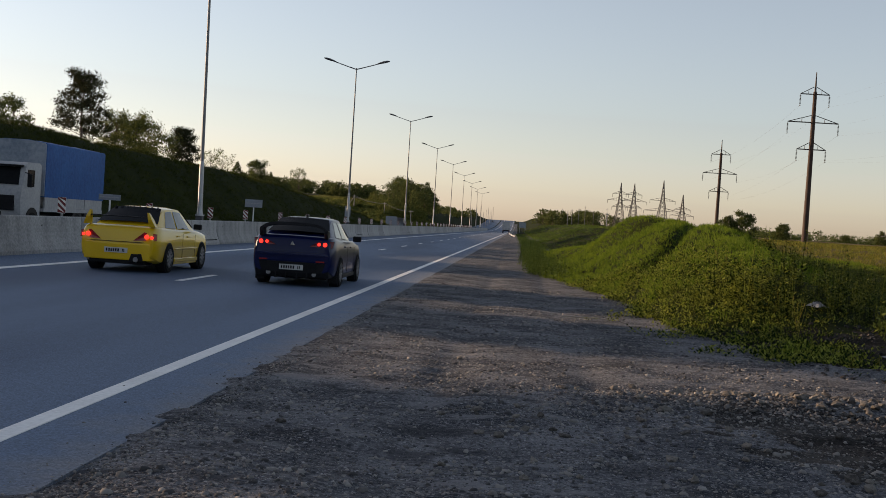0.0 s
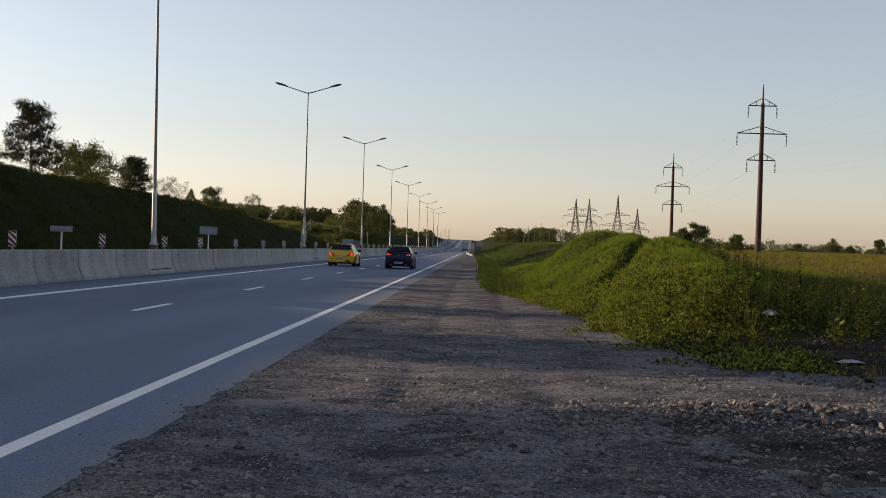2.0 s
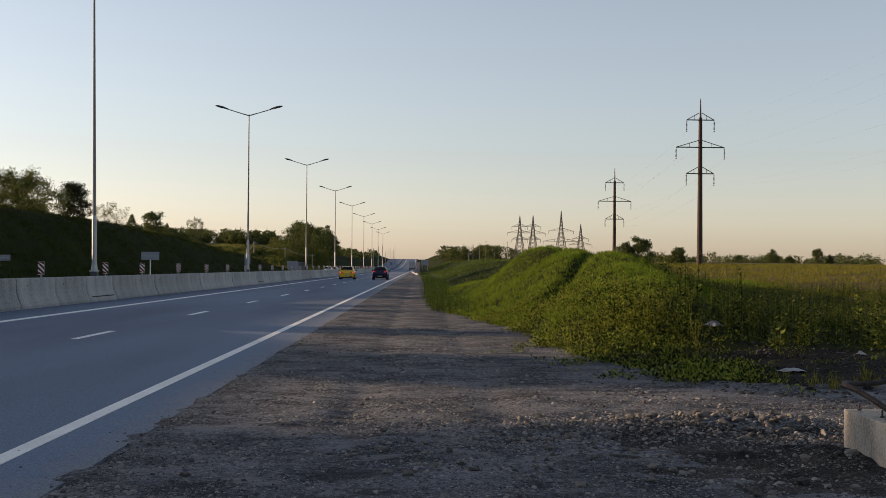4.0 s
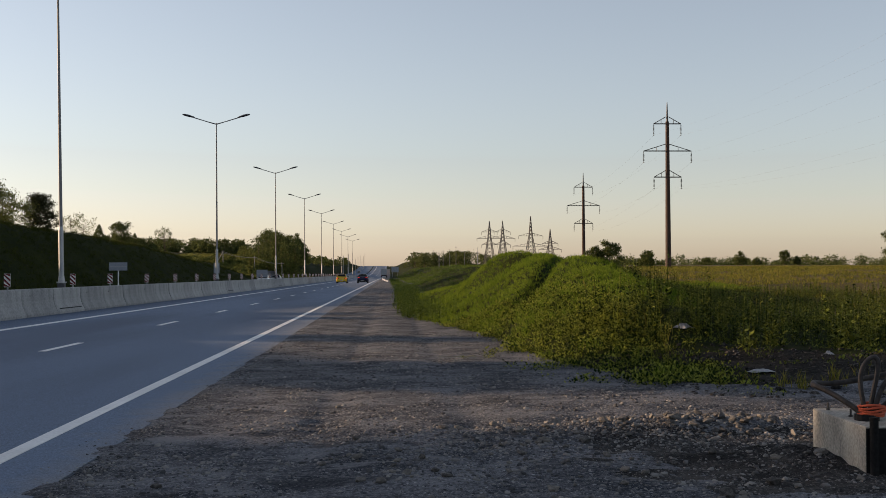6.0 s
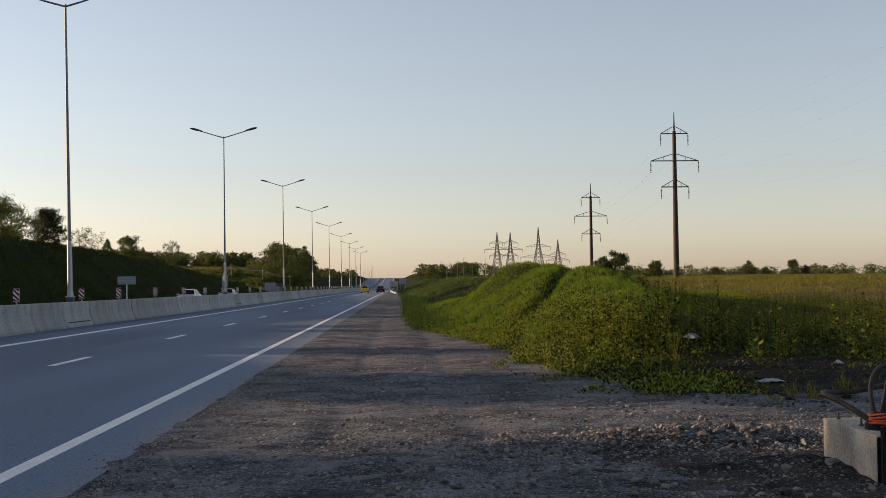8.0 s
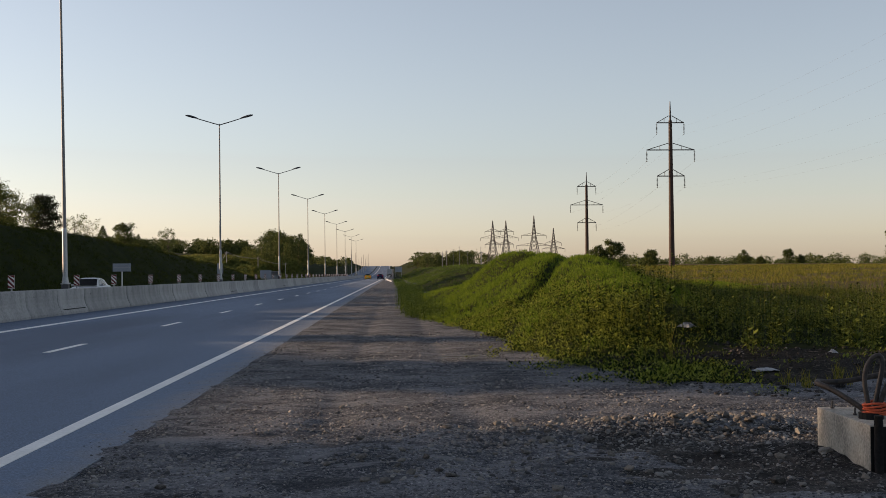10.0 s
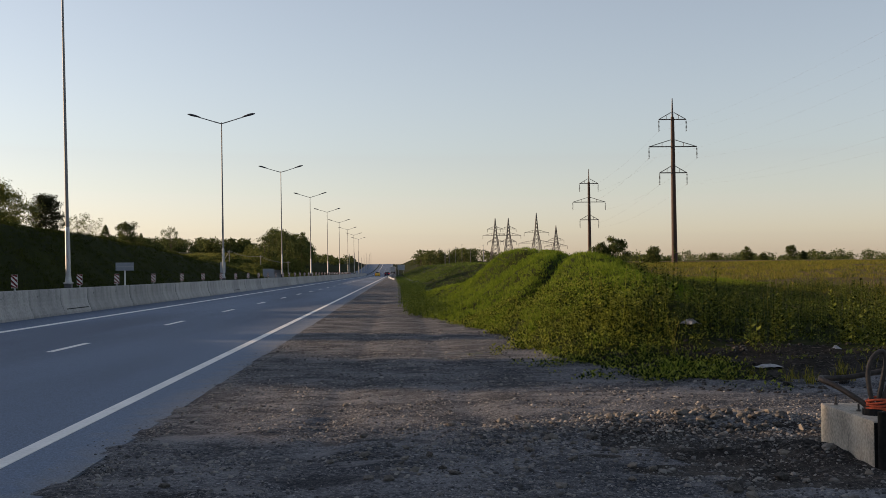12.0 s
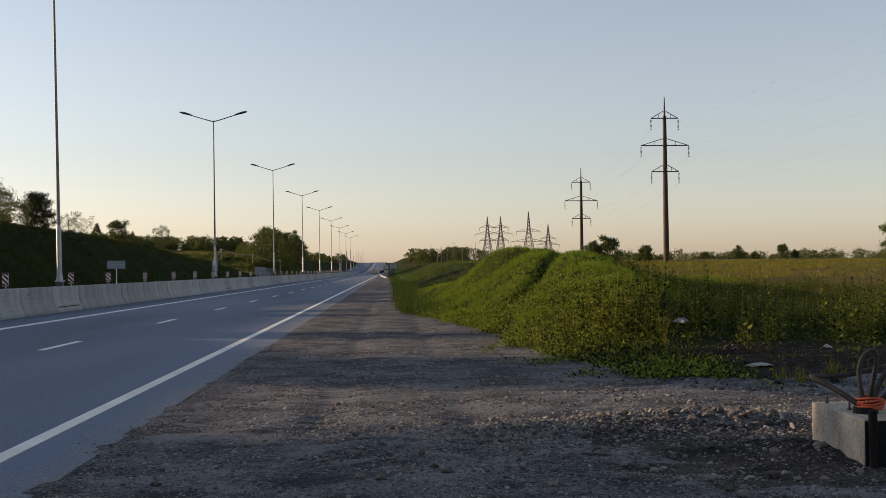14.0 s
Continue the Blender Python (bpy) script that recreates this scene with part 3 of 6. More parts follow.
def build_lamps():
    ob = thing("street_lamp", "tall galvanised street lamp with two arms behind the barrier", "street lamp", "street lamps")
    part("base_box", Geo().box(-0.15, -0.15, -0.4, 0.15, 0.15, 1.25), LAMP_HEAD, ob, "dark base section", bevel=0.02)
    g = Geo().rod((0, 0, 1.25), (0, 0, 1.31), 0.21, n=12).rod((0, 0, 1.31), (0, 0, 1.6), 0.15, 0.115, n=12)
    part("flange", g, GALVANISED, ob, smooth=True)
    g = Geo().rod((0, 0, 1.5), (0, 0, 3.6), 0.112, 0.105, n=12).rod((0, 0, 3.6), (0, 0, 3.75), 0.105, 0.08, n=12)
    part("lower_pole", g, GALVANISED, ob, "pale lower pole section", smooth=True)
    part("pole", Geo().rod((0, 0, 3.75), (0, 0, 14.35), 0.08, 0.045, n=12), LAMP_STEEL, ob, smooth=True)
    for s in (-1, 1):
        part("arm", Geo().rod((0, 0, 14.25), (s * 0.6, 0, 14.42), 0.045, n=8).rod((s * 0.6, 0, 14.42), (s * 2.0, 0, 14.85), 0.04, n=8), LAMP_STEEL, ob, smooth=True)
        head = Geo()
        rr = []
        for u, w, h, zz in ((1.75, 0.05, 0.04, 14.80), (1.95, 0.13, 0.07, 14.87), (2.3, 0.19, 0.10, 14.97), (2.6, 0.18, 0.09, 15.04), (2.82, 0.08, 0.04, 15.08)):
            rr.append([(s * u, w * math.cos(a), zz + h * math.sin(a)) for a in [2 * math.pi * i / 10 for i in range(10)]])
        head.rings(rr)
        part("lamp_head", head, LAMP_HEAD, ob, "dark lamp head", smooth=True)
    for k, y in enumerate(LAMPS):
        m = pose(LAMP_X, y, float(road_rise(y)) + (0.22 if k > 1 else 0.0), 0, -0.9 if k == 0 else -0.25, 0)
        if k == 0:
            ob.matrix_basis = m
        else:
            copy_thing(ob, m)


# ---------------------------------------------------------------- striped markers and signs in the median
def build_markers():
    ob = thing("marker_post", "red and white striped marker board on a short post", "road marker", "striped marker boards")
    part("post", Geo().box(-0.025, 0.01, 0, 0.025, 0.05, 1.2), GALVANISED, ob)
    part("board", Geo().box(-0.125, -0.012, 1.16, 0.125, 0.008, 1.66), WHITE_BOARD, ob, bevel=0.008)
    for k in range(4):
        z = 0.99 + 0.20 * k
        p = [(-0.123, z + 0.20), (0.123, z - 0.04), (0.123, z + 0.065), (-0.123, z + 0.305)]
        p = [(x, min(max(q, 1.165), 1.655)) for x, q in p]
        g = Geo().add([(x, y, q) for y in (-0.012, -0.017) for x, q in p], [(0, 1, 2, 3), (7, 6, 5, 4), (0, 4, 5, 1), (1, 5, 6, 2), (2, 6, 7, 3), (3, 7, 4, 0)])
        part("stripe", g, RED_BOARD, ob, "dark red slanted stripe")
    ys = [25.6, 34.0, 42.3, 50.9, 57.6, 66.2, 74.9, 83.1, 91.6] + [91.6 + 8.3 * i for i in range(1, 32)]
    for k, y in enumerate(ys):
        m = pose(-14.2, y, 0, 0, 0, 4 * math.sin(k * 2.1))
        if k == 0:
            ob.matrix_basis = m
        else:
            copy_thing(ob, m)


def build_sign_backs():
    for y, x, w, z0, z1 in ((62.2, -14.9, 1.02, 1.84, 2.28), (42.2, -15.75, 0.9, 1.68, 1.90), (96.5, -14.8, 0.5, 1.7, 2.6), (150, -17.0, 1.5, 1.2, 2.2)):
        ob = thing("road_sign", "grey metal road sign seen from its back, on a thin post", "road sign", "road signs facing away", at=pose(x, y, 0, 0, 0, -6))
        part("post", Geo().rod((0, 0.04, 0), (0, 0.04, z1 - 0.02), 0.035, n=8), WHITE_BOARD, ob, smooth=True)
        part("board", Geo().box(-w / 2, -0.01, z0, w / 2, 0.01, z1), SIGN_BACK, ob, bevel=0.008)
        part("bracket", Geo().box(-w / 2 + 0.05, -0.03, (z0 + z1) / 2 - 0.02, w / 2 - 0.05, -0.01, (z0 + z1) / 2 + 0.02), GALVANISED, ob)


build_barrier()
build_lamps()
build_markers()
build_sign_backs()


# ---------------------------------------------------------------- power line
MAST_ARMS = ((19.1, 1.87), (15.4, 3.27), (11.85, 1.87))


def pole_pylon(x, y, z, turn):
    """A round steel mast with three crossarms."""
    ob = thing("power_mast", "rust-brown steel power mast with three crossarms and hanging insulators", "power mast", "steel power masts", at=pose(x, y, z, 0, 0, turn))
    part("shaft", Geo().rod((0, 0, -0.5), (0, 0, 19.4), 0.40, 0.24, n=14), RUST_STEEL, ob, smooth=True)
    part("tip", Geo().rod((0, 0, 19.4), (0, 0, 22.0), 0.15, 0.06, n=10), DARK_STEEL, ob, smooth=True)
    for zc, half in MAST_ARMS:
        arm = Geo().rod((-half, 0, zc), (half, 0, zc), 0.075, n=6)
        for s in (-1, 1):
            arm.rod((s * half, 0, zc), (s * 0.2, 0, zc + 0.95), 0.05, n=6)
            arm.rod((s * half * 0.45, 0, zc), (s * half * 0.45, 0, zc + 0.52), 0.035, n=6)
        a = part("crossarm", arm, DARK_STEEL, ob)
        for s in (-1, 1):
            ins = Geo()
            for k in range(7):
                ins.rod((s * half, 0, zc - 0.25 - 0.17 * k), (s * half, 0, zc - 0.33 - 0.17 * k), 0.13, 0.05, n=8)
            ins.rod((s * half, 0, zc), (s * half, 0, zc - 1.5), 0.025, n=6)
            ins.rod((s * half, -0.25, zc - 1.55), (s * half, 0.25, zc - 1.55), 0.05, n=6)
            part("insulator", ins, GLASS_INSULATOR, a, "dark hanging insulator string")
    return ob


def lattice_pylon(x, y, z, h, arms, base, turn):
    ob = thing("lattice_pylon", "distant steel lattice power pylon", "power pylon", "lattice power pylons", at=pose(x, y, z, 0, 0, turn))
    g = Geo()

    def half(zz):
        t = zz / h
        return base * (1 - t / 0.62) + 0.9 * (t / 0.62) if t < 0.62 else 0.9 * (1 - (t - 0.62) / 0.38) + 0.05
    levels = [h * (1 - (1 - i / 13) ** 1.15) for i in range(14)]
    for a, b in zip(levels[:-1], levels[1:]):
        ra, rb = half(a), half(b)
        ca, cb = [(-ra, -ra), (ra, -ra), (ra, ra), (-ra, ra)], [(-rb, -rb), (rb, -rb), (rb, rb), (-rb, rb)]
        for i in range(4):
            j = (i + 1) % 4
            g.rod((*ca[i], a), (*cb[i], b), 0.19, n=4)
            g.rod((*ca[i], a), (*cb[j], b), 0.115, n=4)
            g.rod((*ca[j], a), (*cb[i], b), 0.115, n=4)
    part("tower", g, DARK_STEEL, ob)
    for zz, w in arms:
        for s in (-1, 1):
            ar = Geo()
            r = half(zz)
            for yy in (-r, r):
                ar.rod((s * r, yy, zz), (s * w, 0, zz), 0.12, n=4)
                ar.rod((s * half(zz + 1.8), yy * 0.8, zz + 1.8), (s * w, 0, zz), 0.10, n=4)
            for k in range(1, 4):
                xx = r + (w - r) * k / 4
                ar.rod((s * xx, 0, zz), (s * (xx - 0.4), 0, zz + 1.8 * (1 - k / 4)), 0.08, n=4)
            ar.rod((s * w, 0, zz), (s * w, 0, zz - 2.0), 0.12, n=5)
            part("crossarm", ar, DARK_STEEL, ob)
    return ob


def wire(points, r, label, mat=DARK_STEEL):
    g = Geo()
    g.tube(points, r, n=4)
    return tagged(part("power_line", g, mat), label, "power line", "power lines")


def sag(a, b, drop, n=14):
    a, b = Vector(a), Vector(b)
    return [a.lerp(b, i / n) - Vector((0, 0, drop * 4 * (i / n) * (1 - i / n))) for i in range(n + 1)]


def build_power():
    A, B = (37.7, 150.0), (38.7, 222.0)
    pole_pylon(A[0], A[1], 2.7, 0)
    pole_pylon(B[0], B[1], -0.35, 0)
    for x, y, h, arms, base in ((62.5, 700, 28, ((21, 5.0), (17, 8.0), (13, 5.0)), 3.4), (70.8, 700, 28, ((21, 5.0), (17, 8.0), (13, 5.0)), 3.4),
                                (88.5, 700, 31, ((18.5, 8), (12, 11.5)), 4.0), (108, 750, 25, ((15, 5.5), (11, 8)), 3.6)):
        lattice_pylon(x, y, 6.5, h, arms, base, 8)
    za, zb = 2.7, -0.35
    for zc, half in MAST_ARMS:
        for s in (-1, 1):
            pa, pb = (A[0] + s * half, A[1], za + zc - 1.55), (B[0] + s * half, B[1], zb + zc - 1.55)
            wire(sag(pa, pb, 1.2), 0.004, "thin dark overhead conductor between masts")
            wire(sag(pa, (34 + s * half, 20, zc + 0.5), 2.2), 0.0022, "thin dark overhead conductor between masts")


build_power()



# ---------------------------------------------------------------- plants
def leaf_quad(base, direction, normal, length, width):
    side = np.cross(direction, normal)
    side /= np.linalg.norm(side) + 1e-9
    return [base, base + direction * length * 0.45 + side * width / 2, base + direction * length, base + direction * length * 0.45 - side * width / 2]


def plant_shape(kind, rng):
    """One small plant as vertices and quads."""
    v, f = [], []

    def quad(q):
        n = len(v)
        v.extend(q)
        f.append((n, n + 1, n + 2, n + 3))

    if kind in ("tuft", "tall_tuft"):
        for _ in range(13 if kind == "tuft" else 11):
            a, lean = rng.uniform(0, 2 * np.pi), rng.uniform(0.1, 0.55 if kind == "tuft" else 0.30)
            h = rng.uniform(0.5, 1.0)
            o = np.array([rng.normal(0, 0.16), rng.normal(0, 0.16), -0.05])
            d = np.array([np.cos(a) * lean, np.sin(a) * lean, 1.0])
            d /= np.linalg.norm(d)
            s = np.array([-np.sin(a), np.cos(a), 0]) * (0.020 if kind == "tuft" else 0.011)
            mid = o + d * h * 0.55
            tip = mid + (d + np.array([np.cos(a), np.sin(a), -0.25]) * lean) * h * 0.45
            quad([o - s, o + s, mid + s * 0.9, mid - s * 0.9])
            quad([mid - s * 0.9, mid + s * 0.9, tip + s * 0.15, tip - s * 0.15])
    elif kind == "short":
        for _ in range(9):
            a, lean = rng.uniform(0, 2 * np.pi), rng.uniform(0.15, 0.8)
            o = np.array([rng.normal(0, 0.30), rng.normal(0, 0.30), -0.05])
            d = np.array([np.cos(a) * lean, np.sin(a) * lean, 1.0])
            quad(leaf_quad(o, d / np.linalg.norm(d), np.array([-np.sin(a), np.cos(a), 0.0]) * 0.5 + np.array([0.3, 0.2, 0.1]), rng.uniform(0.7, 1.2), 0.085))
    elif kind == "weed":
        for _ in range(rng.integers(1, 3)):
            o = np.array([rng.normal(0, 0.06), rng.normal(0, 0.06), -0.05])
            lean = np.array([rng.normal(0, 0.10), rng.normal(0, 0.10), 1.0])
            h = rng.uniform(0.75, 1.0)
            for s in (np.array([0.008, 0, 0]), np.array([0, 0.008, 0])):
                quad([o - s, o + s, o + lean * h + s * 0.3, o + lean * h - s * 0.3])
            for k in range(26):
                t = 0.06 + 0.94 * k / 26
                a = k * 2.4 + rng.uniform(-0.4, 0.4)
                up = rng.uniform(0.1, 0.8)
                d = np.array([np.cos(a), np.sin(a), up])
                d /= np.linalg.norm(d)
                nrm = np.array([-np.cos(a) * up, -np.sin(a) * up, 1.0])
                size = (0.086 * (1 - t) + 0.050) * rng.uniform(0.6, 1.4)
                quad(leaf_quad(o + lean * h * t, d, nrm, size, size * 0.55))
    elif kind == "low":
        for k in range(16):
            a = rng.uniform(0, 2 * np.pi)
            up = rng.uniform(0.2, 1.4)
            d = np.array([np.cos(a), np.sin(a), up])
            d /= np.linalg.norm(d)
            o = np.array([rng.normal(0, 0.22), rng.normal(0, 0.22), rng.uniform(-0.02, 0.22)])
            size = rng.uniform(0.10, 0.20)
            quad(leaf_quad(o, d, np.array([-np.cos(a) * up, -np.sin(a) * up, 1.0]), size, size * 0.5))
    elif kind == "stalk":
        for _ in range(4):
            o = np.array([rng.normal(0, 0.08), rng.normal(0, 0.08), -0.03])
            top = o + np.array([rng.normal(0, 0.12), rng.normal(0, 0.12), rng.uniform(0.7, 1.0)])
            s = np.array([0.006, 0.004, 0])
            quad([o - s, o + s, top + s * 0.5, top - s * 0.5])
            quad(leaf_quad(top - np.array([0, 0, 0.10]), np.array([0.1, 0, 0.99]), np.array([0, 1.0, 0]), 0.20, 0.035))
    return np.array(v), np.array(f, dtype=np.int64)


def sow(name, kind, mat, label, category, xs, ys, count, size, keep, seed, variants=6, clump=0.0):
    """Strews plants over a stretch of land; keep(x, y) is the chance that one stands there."""
    rng = np.random.default_rng(seed)
    x, y = rng.uniform(*xs, count), rng.uniform(*ys, count)
    ok = rng.uniform(0, 1, count) < keep(x, y)
    x, y = x[ok], y[ok]
    places = np.stack([x, y, np.where(x > -1, np.maximum(land(x, y), shoulder_height(x, y)), land(x, y))], -1)
    shapes = [plant_shape(kind, rng) for _ in range(variants)]
    height = (size[0] + (size[1] - size[0]) * rng.uniform(0, 1, len(places)) ** (1.8 if kind == "weed" else 1.0)) * (1 + clump * (wobble(x, y, 0.55, seed) + 0.6 * wobble(x, y, 1.6, seed + 3))).clip(0.35, 1.7)
    v, f = scatter(shapes, places, height, rng)
    return tagged(new(name, array_mesh(name, v, f, mat)), label, category, kind="stuff")


def from_edge(x, y):
    return x - turf_edge(y) + 0.35 * wobble(x, y, 0.8, 5)


def front_weeds(x, y):
    """Tall weeds: the near face of the bank, and the hollow right of the mound."""
    d = from_edge(x, y)
    back = 2.3 * smooth_step(4.3, 5.6, x + 0.5 * wobble(x, y, 0.9, 2))
    near = smooth_step(16.2, 18.5, y - back + 0.9 * wobble(x, y, 0.7, 9) + 0.9 * wobble(x, y, 2.3, 4)) * (1 - smooth_step(22.3, 25.5, y - 0.15 * (x - 5) + 1.2 * wobble(x, y, 1.5, 6)))
    trampled = np.exp(-((x - 5.4) / 0.4) ** 2 - ((y - 20.3) / 0.9) ** 2)
    return smooth_step(0.35, 1.0, d) * near * (0.75 + 0.25 * wobble(x, y, 1.1, 8)) * (1 - trampled)


def build_plants():
    turf = "short green grass covering the mound"
    # stops at the right flank, where darker weeds paint the mound's shade
    sow("mound_grass", "short", LEAF_GRASS, turf, "grass", (0.5, 15), (24, 80), 62000, (0.08, 0.18),
        lambda x, y: smooth_step(0.1, 0.5, from_edge(x, y) - 0.8 * smooth_step(36, 44, y)) * (0.75 + 0.35 * wobble(x, y, 2.2, 7)) * (1 - smooth_step(6.5, 7.8, x + 0.5 * wobble(x, y, 0.9, 6)) * (y < 44)) * (1 - 0.8 * np.exp(-(((x - 4.2) - 0.31 * (y - 33)) / 0.35) ** 2) * (y < 43)), 11)
    sow("weeds", "weed", LEAF_WEED, "dense tall green weeds on the bank beside the gravel", "weeds", (2.0, 17), (15.5, 40), 7600, (0.30, 0.90), lambda x, y: front_weeds(x, y) * (1 - 0.9 * smooth_step(4.0, 6.5, x + 0.8 * wobble(x, y, 1.3, 2))), 12, 8, 0.8)
    # hollow weeds and undergrowth take the dark leaf, which paints the shade there
    sow("shaded_weeds", "weed", LEAF_WEED_SHADE, "tall weeds in the hollow beside the mound, shade put into their colour", "weeds", (3.5, 17), (16.5, 40), 8500, (0.28, 0.85), lambda x, y: front_weeds(x, y) * smooth_step(4.0, 6.5, x + 0.8 * wobble(x, y, 1.3, 2)), 23, 8, 0.8)
    sow("undergrowth", "low", LEAF_WEED_SHADE, "dense low leafy undergrowth below the weeds", "weeds", (3.0, 17), (16, 32), 6000, (0.20, 0.40), lambda x, y: np.maximum(front_weeds(x, y), 0.45 * smooth_step(0.4, 1.2, from_edge(x, y)) * smooth_step(15.8, 17.5, y) * (y < 34) * (wobble(x, y, 0.6, 3) > 0.15)), 22, 6, 0.4)
    sow("low_plants", "low", LEAF_WEED, "low broad-leaved plants along the edge of the gravel", "weeds", (1.5, 11), (14.6, 34), 16000, (0.22, 0.5),
        lambda x, y: smooth_step(0.05, 0.25, from_edge(x, y)) * (1 - smooth_step(1.6, 3.2, from_edge(x, y))) * smooth_step(14.9, 15.5, y) * (0.65 + 0.5 * wobble(x, y, 0.9, 2)) * (1 - smooth_step(4.8, 5.6, x)), 13)
    sow("tall_grass", "tall_tuft", LEAF_GRASS, "tall yellow-green grass at the foot of the mound", "grass", (0.2, 16), (15, 60), 2600, (0.18, 0.40),
        lambda x, y: smooth_step(0.1, 0.5, from_edge(x, y)) * (0.04 + 0.96 * (1 - smooth_step(0.7, 1.6, from_edge(x, y)))) * (1 - smooth_step(4.2, 5.2, x) * (y < 26)) * smooth_step(15.2, 16.5, y) * (1 - smooth_step(34, 40, y)), 14)
    sow("roadside_weeds", "low", LEAF_BANK, "tall green weeds beside the gravel", "weeds", (-1.2, 9), (33, 330), 16000, (0.35, 0.7),
        lambda x, y: smooth_step(0.0, 0.6, from_edge(x, y)) * (0.35 + 0.65 * (1 - smooth_step(1.5, 3.0, from_edge(x, y)))) * np.clip(120 / y, 0, 1) * np.where(y < 76, smooth_step(33, 38, y) * (1 - smooth_step(0.8, 1.4, from_edge(x, y))), 1), 15)
    sow("field_grass", "short", LEAF_FIELD, "dry yellowing grass over the field", "grass", (8, 75), (26, 175), 60000, (0.10, 0.30),
        lambda x, y: smooth_step(0, 5, x - 9 - 0.05 * (y - 30)) * (x < 0.46 * y + 4) * np.clip(0.45 + 0.9 * wobble(x, y, 5, 4) + 0.5 * wobble(x, y, 1.4, 6), 0.04, 1), 16)
    sow("field_weeds", "weed", LEAF_WEED, "scattered green weeds in the field", "weeds", (8, 60), (24, 150), 17000, (0.22, 0.5),
        lambda x, y: (x < 0.46 * y + 4) * np.clip(0.30 + 0.75 * wobble(x, y, 6, 11) + 0.5 * (1 - smooth_step(30, 60, y)), 0, 1), 17, 6, 0.5)
    sow("dry_stalks", "stalk", LEAF_FIELD, "thin dry stalks among the weeds", "grass", (3, 16), (16, 45), 120, (0.45, 0.75), front_weeds, 18)
    sow("slope_grass", "short", LEAF_SLOPE_SHADE, "grass on the cut slope, coloured dark for the shade there", "grass", (-40, -26.8), (28, 300), 36000, (0.18, 0.45),
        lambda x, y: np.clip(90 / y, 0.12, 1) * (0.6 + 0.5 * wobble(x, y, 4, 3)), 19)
    sow("bank_grass", "short", LEAF_BANK, "green grass on the banks beyond the mound", "grass", (0, 30), (78, 300), 20000, (0.15, 0.36),
        lambda x, y: smooth_step(2.5, 5.0, from_edge(x, y)) * np.clip(80 / y, 0.15, 1) * (x < 0.13 * y + 4), 21)
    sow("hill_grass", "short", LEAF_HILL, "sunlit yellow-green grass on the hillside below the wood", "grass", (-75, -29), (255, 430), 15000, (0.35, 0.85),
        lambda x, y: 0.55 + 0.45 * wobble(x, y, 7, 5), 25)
    sow("far_bank_grass", "short", LEAF_BANK, "pale green grass on the distant banks beside the road", "grass", (3, 60), (200, 620), 12000, (0.25, 0.55),
        lambda x, y: (x < 0.10 * y) * (0.6 + 0.4 * wobble(x, y, 9, 2)), 26)
    # the mound's own shade on its right side, painted by dark leaves
    sow("hollow_weeds", "weed", LEAF_WEED_SHADE, "weeds right of the mound, coloured dark for its shade", "weeds", (6.0, 17), (24, 46), 10000, (0.24, 0.5),
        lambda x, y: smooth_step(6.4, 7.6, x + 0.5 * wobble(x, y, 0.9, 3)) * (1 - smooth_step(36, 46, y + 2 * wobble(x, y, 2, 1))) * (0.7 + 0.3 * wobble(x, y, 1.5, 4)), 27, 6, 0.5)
    sow("dry_grass", "tuft", LEAF_FIELD, "tufts of dry grass on the bare soil", "grass", (4.5, 10), (14.4, 18), 260, (0.12, 0.30),
        lambda x, y: np.exp(-((y - 15.6) / 0.8) ** 2) * (wobble(x, y, 0.7, 4) > -0.2), 28)
    sow("roadside_nettles", "weed", LEAF_BANK, "dense green nettles along the edge of the gravel", "weeds", (-0.2, 5), (35, 95), 5600, (0.45, 1.05),
        lambda x, y: smooth_step(0.05, 0.4, from_edge(x, y)) * (1 - smooth_step(0.7, 1.4, from_edge(x, y))) * smooth_step(35, 39, y), 29, 6, 0.4)
    sow("shoulder_sprigs", "low", LEAF_WEED, "small sprigs of green growing in the gravel", "weeds", (0.6, 5), (12.5, 24), 1100, (0.18, 0.45),
        lambda x, y: 0.7 * np.exp(-((from_edge(x, y) + 0.35) / 0.5) ** 2) * (wobble(x, y, 0.9, 2) > 0.1), 20)


def crown_leaves(rng, clumps, count, leaf, droop=0.0):
    """Leaf quads gathered round clump centres (rows of x, y, z, radius)."""
    clumps = np.asarray(clumps, float)
    w = clumps[:, 3] ** 2
    pick = rng.choice(len(clumps), count, p=w / w.sum())
    d = rng.normal(0, 1, (count, 3))
    d /= np.linalg.norm(d, axis=1)[:, None]
    r = clumps[pick, 3] * rng.uniform(0.15, 1.2, count)
    c = clumps[pick, :3] + d * r[:, None] * np.array([1, 1, 0.75])
    a = rng.normal(0, 1, (count, 3))
    a[:, 2] -= droop
    a /= np.linalg.norm(a, axis=1)[:, None]
    b = np.cross(a, rng.normal(0, 1, (count, 3)))
    b /= np.linalg.norm(b, axis=1)[:, None]
    s = leaf * rng.uniform(0.6, 1.3, count)[:, None]
    v = np.stack([c - a * s, c + b * s * 0.45, c + a * s, c - b * s * 0.45], 1).reshape(-1, 3)
    f = np.arange(count * 4).reshape(-1, 4)
    return v, f


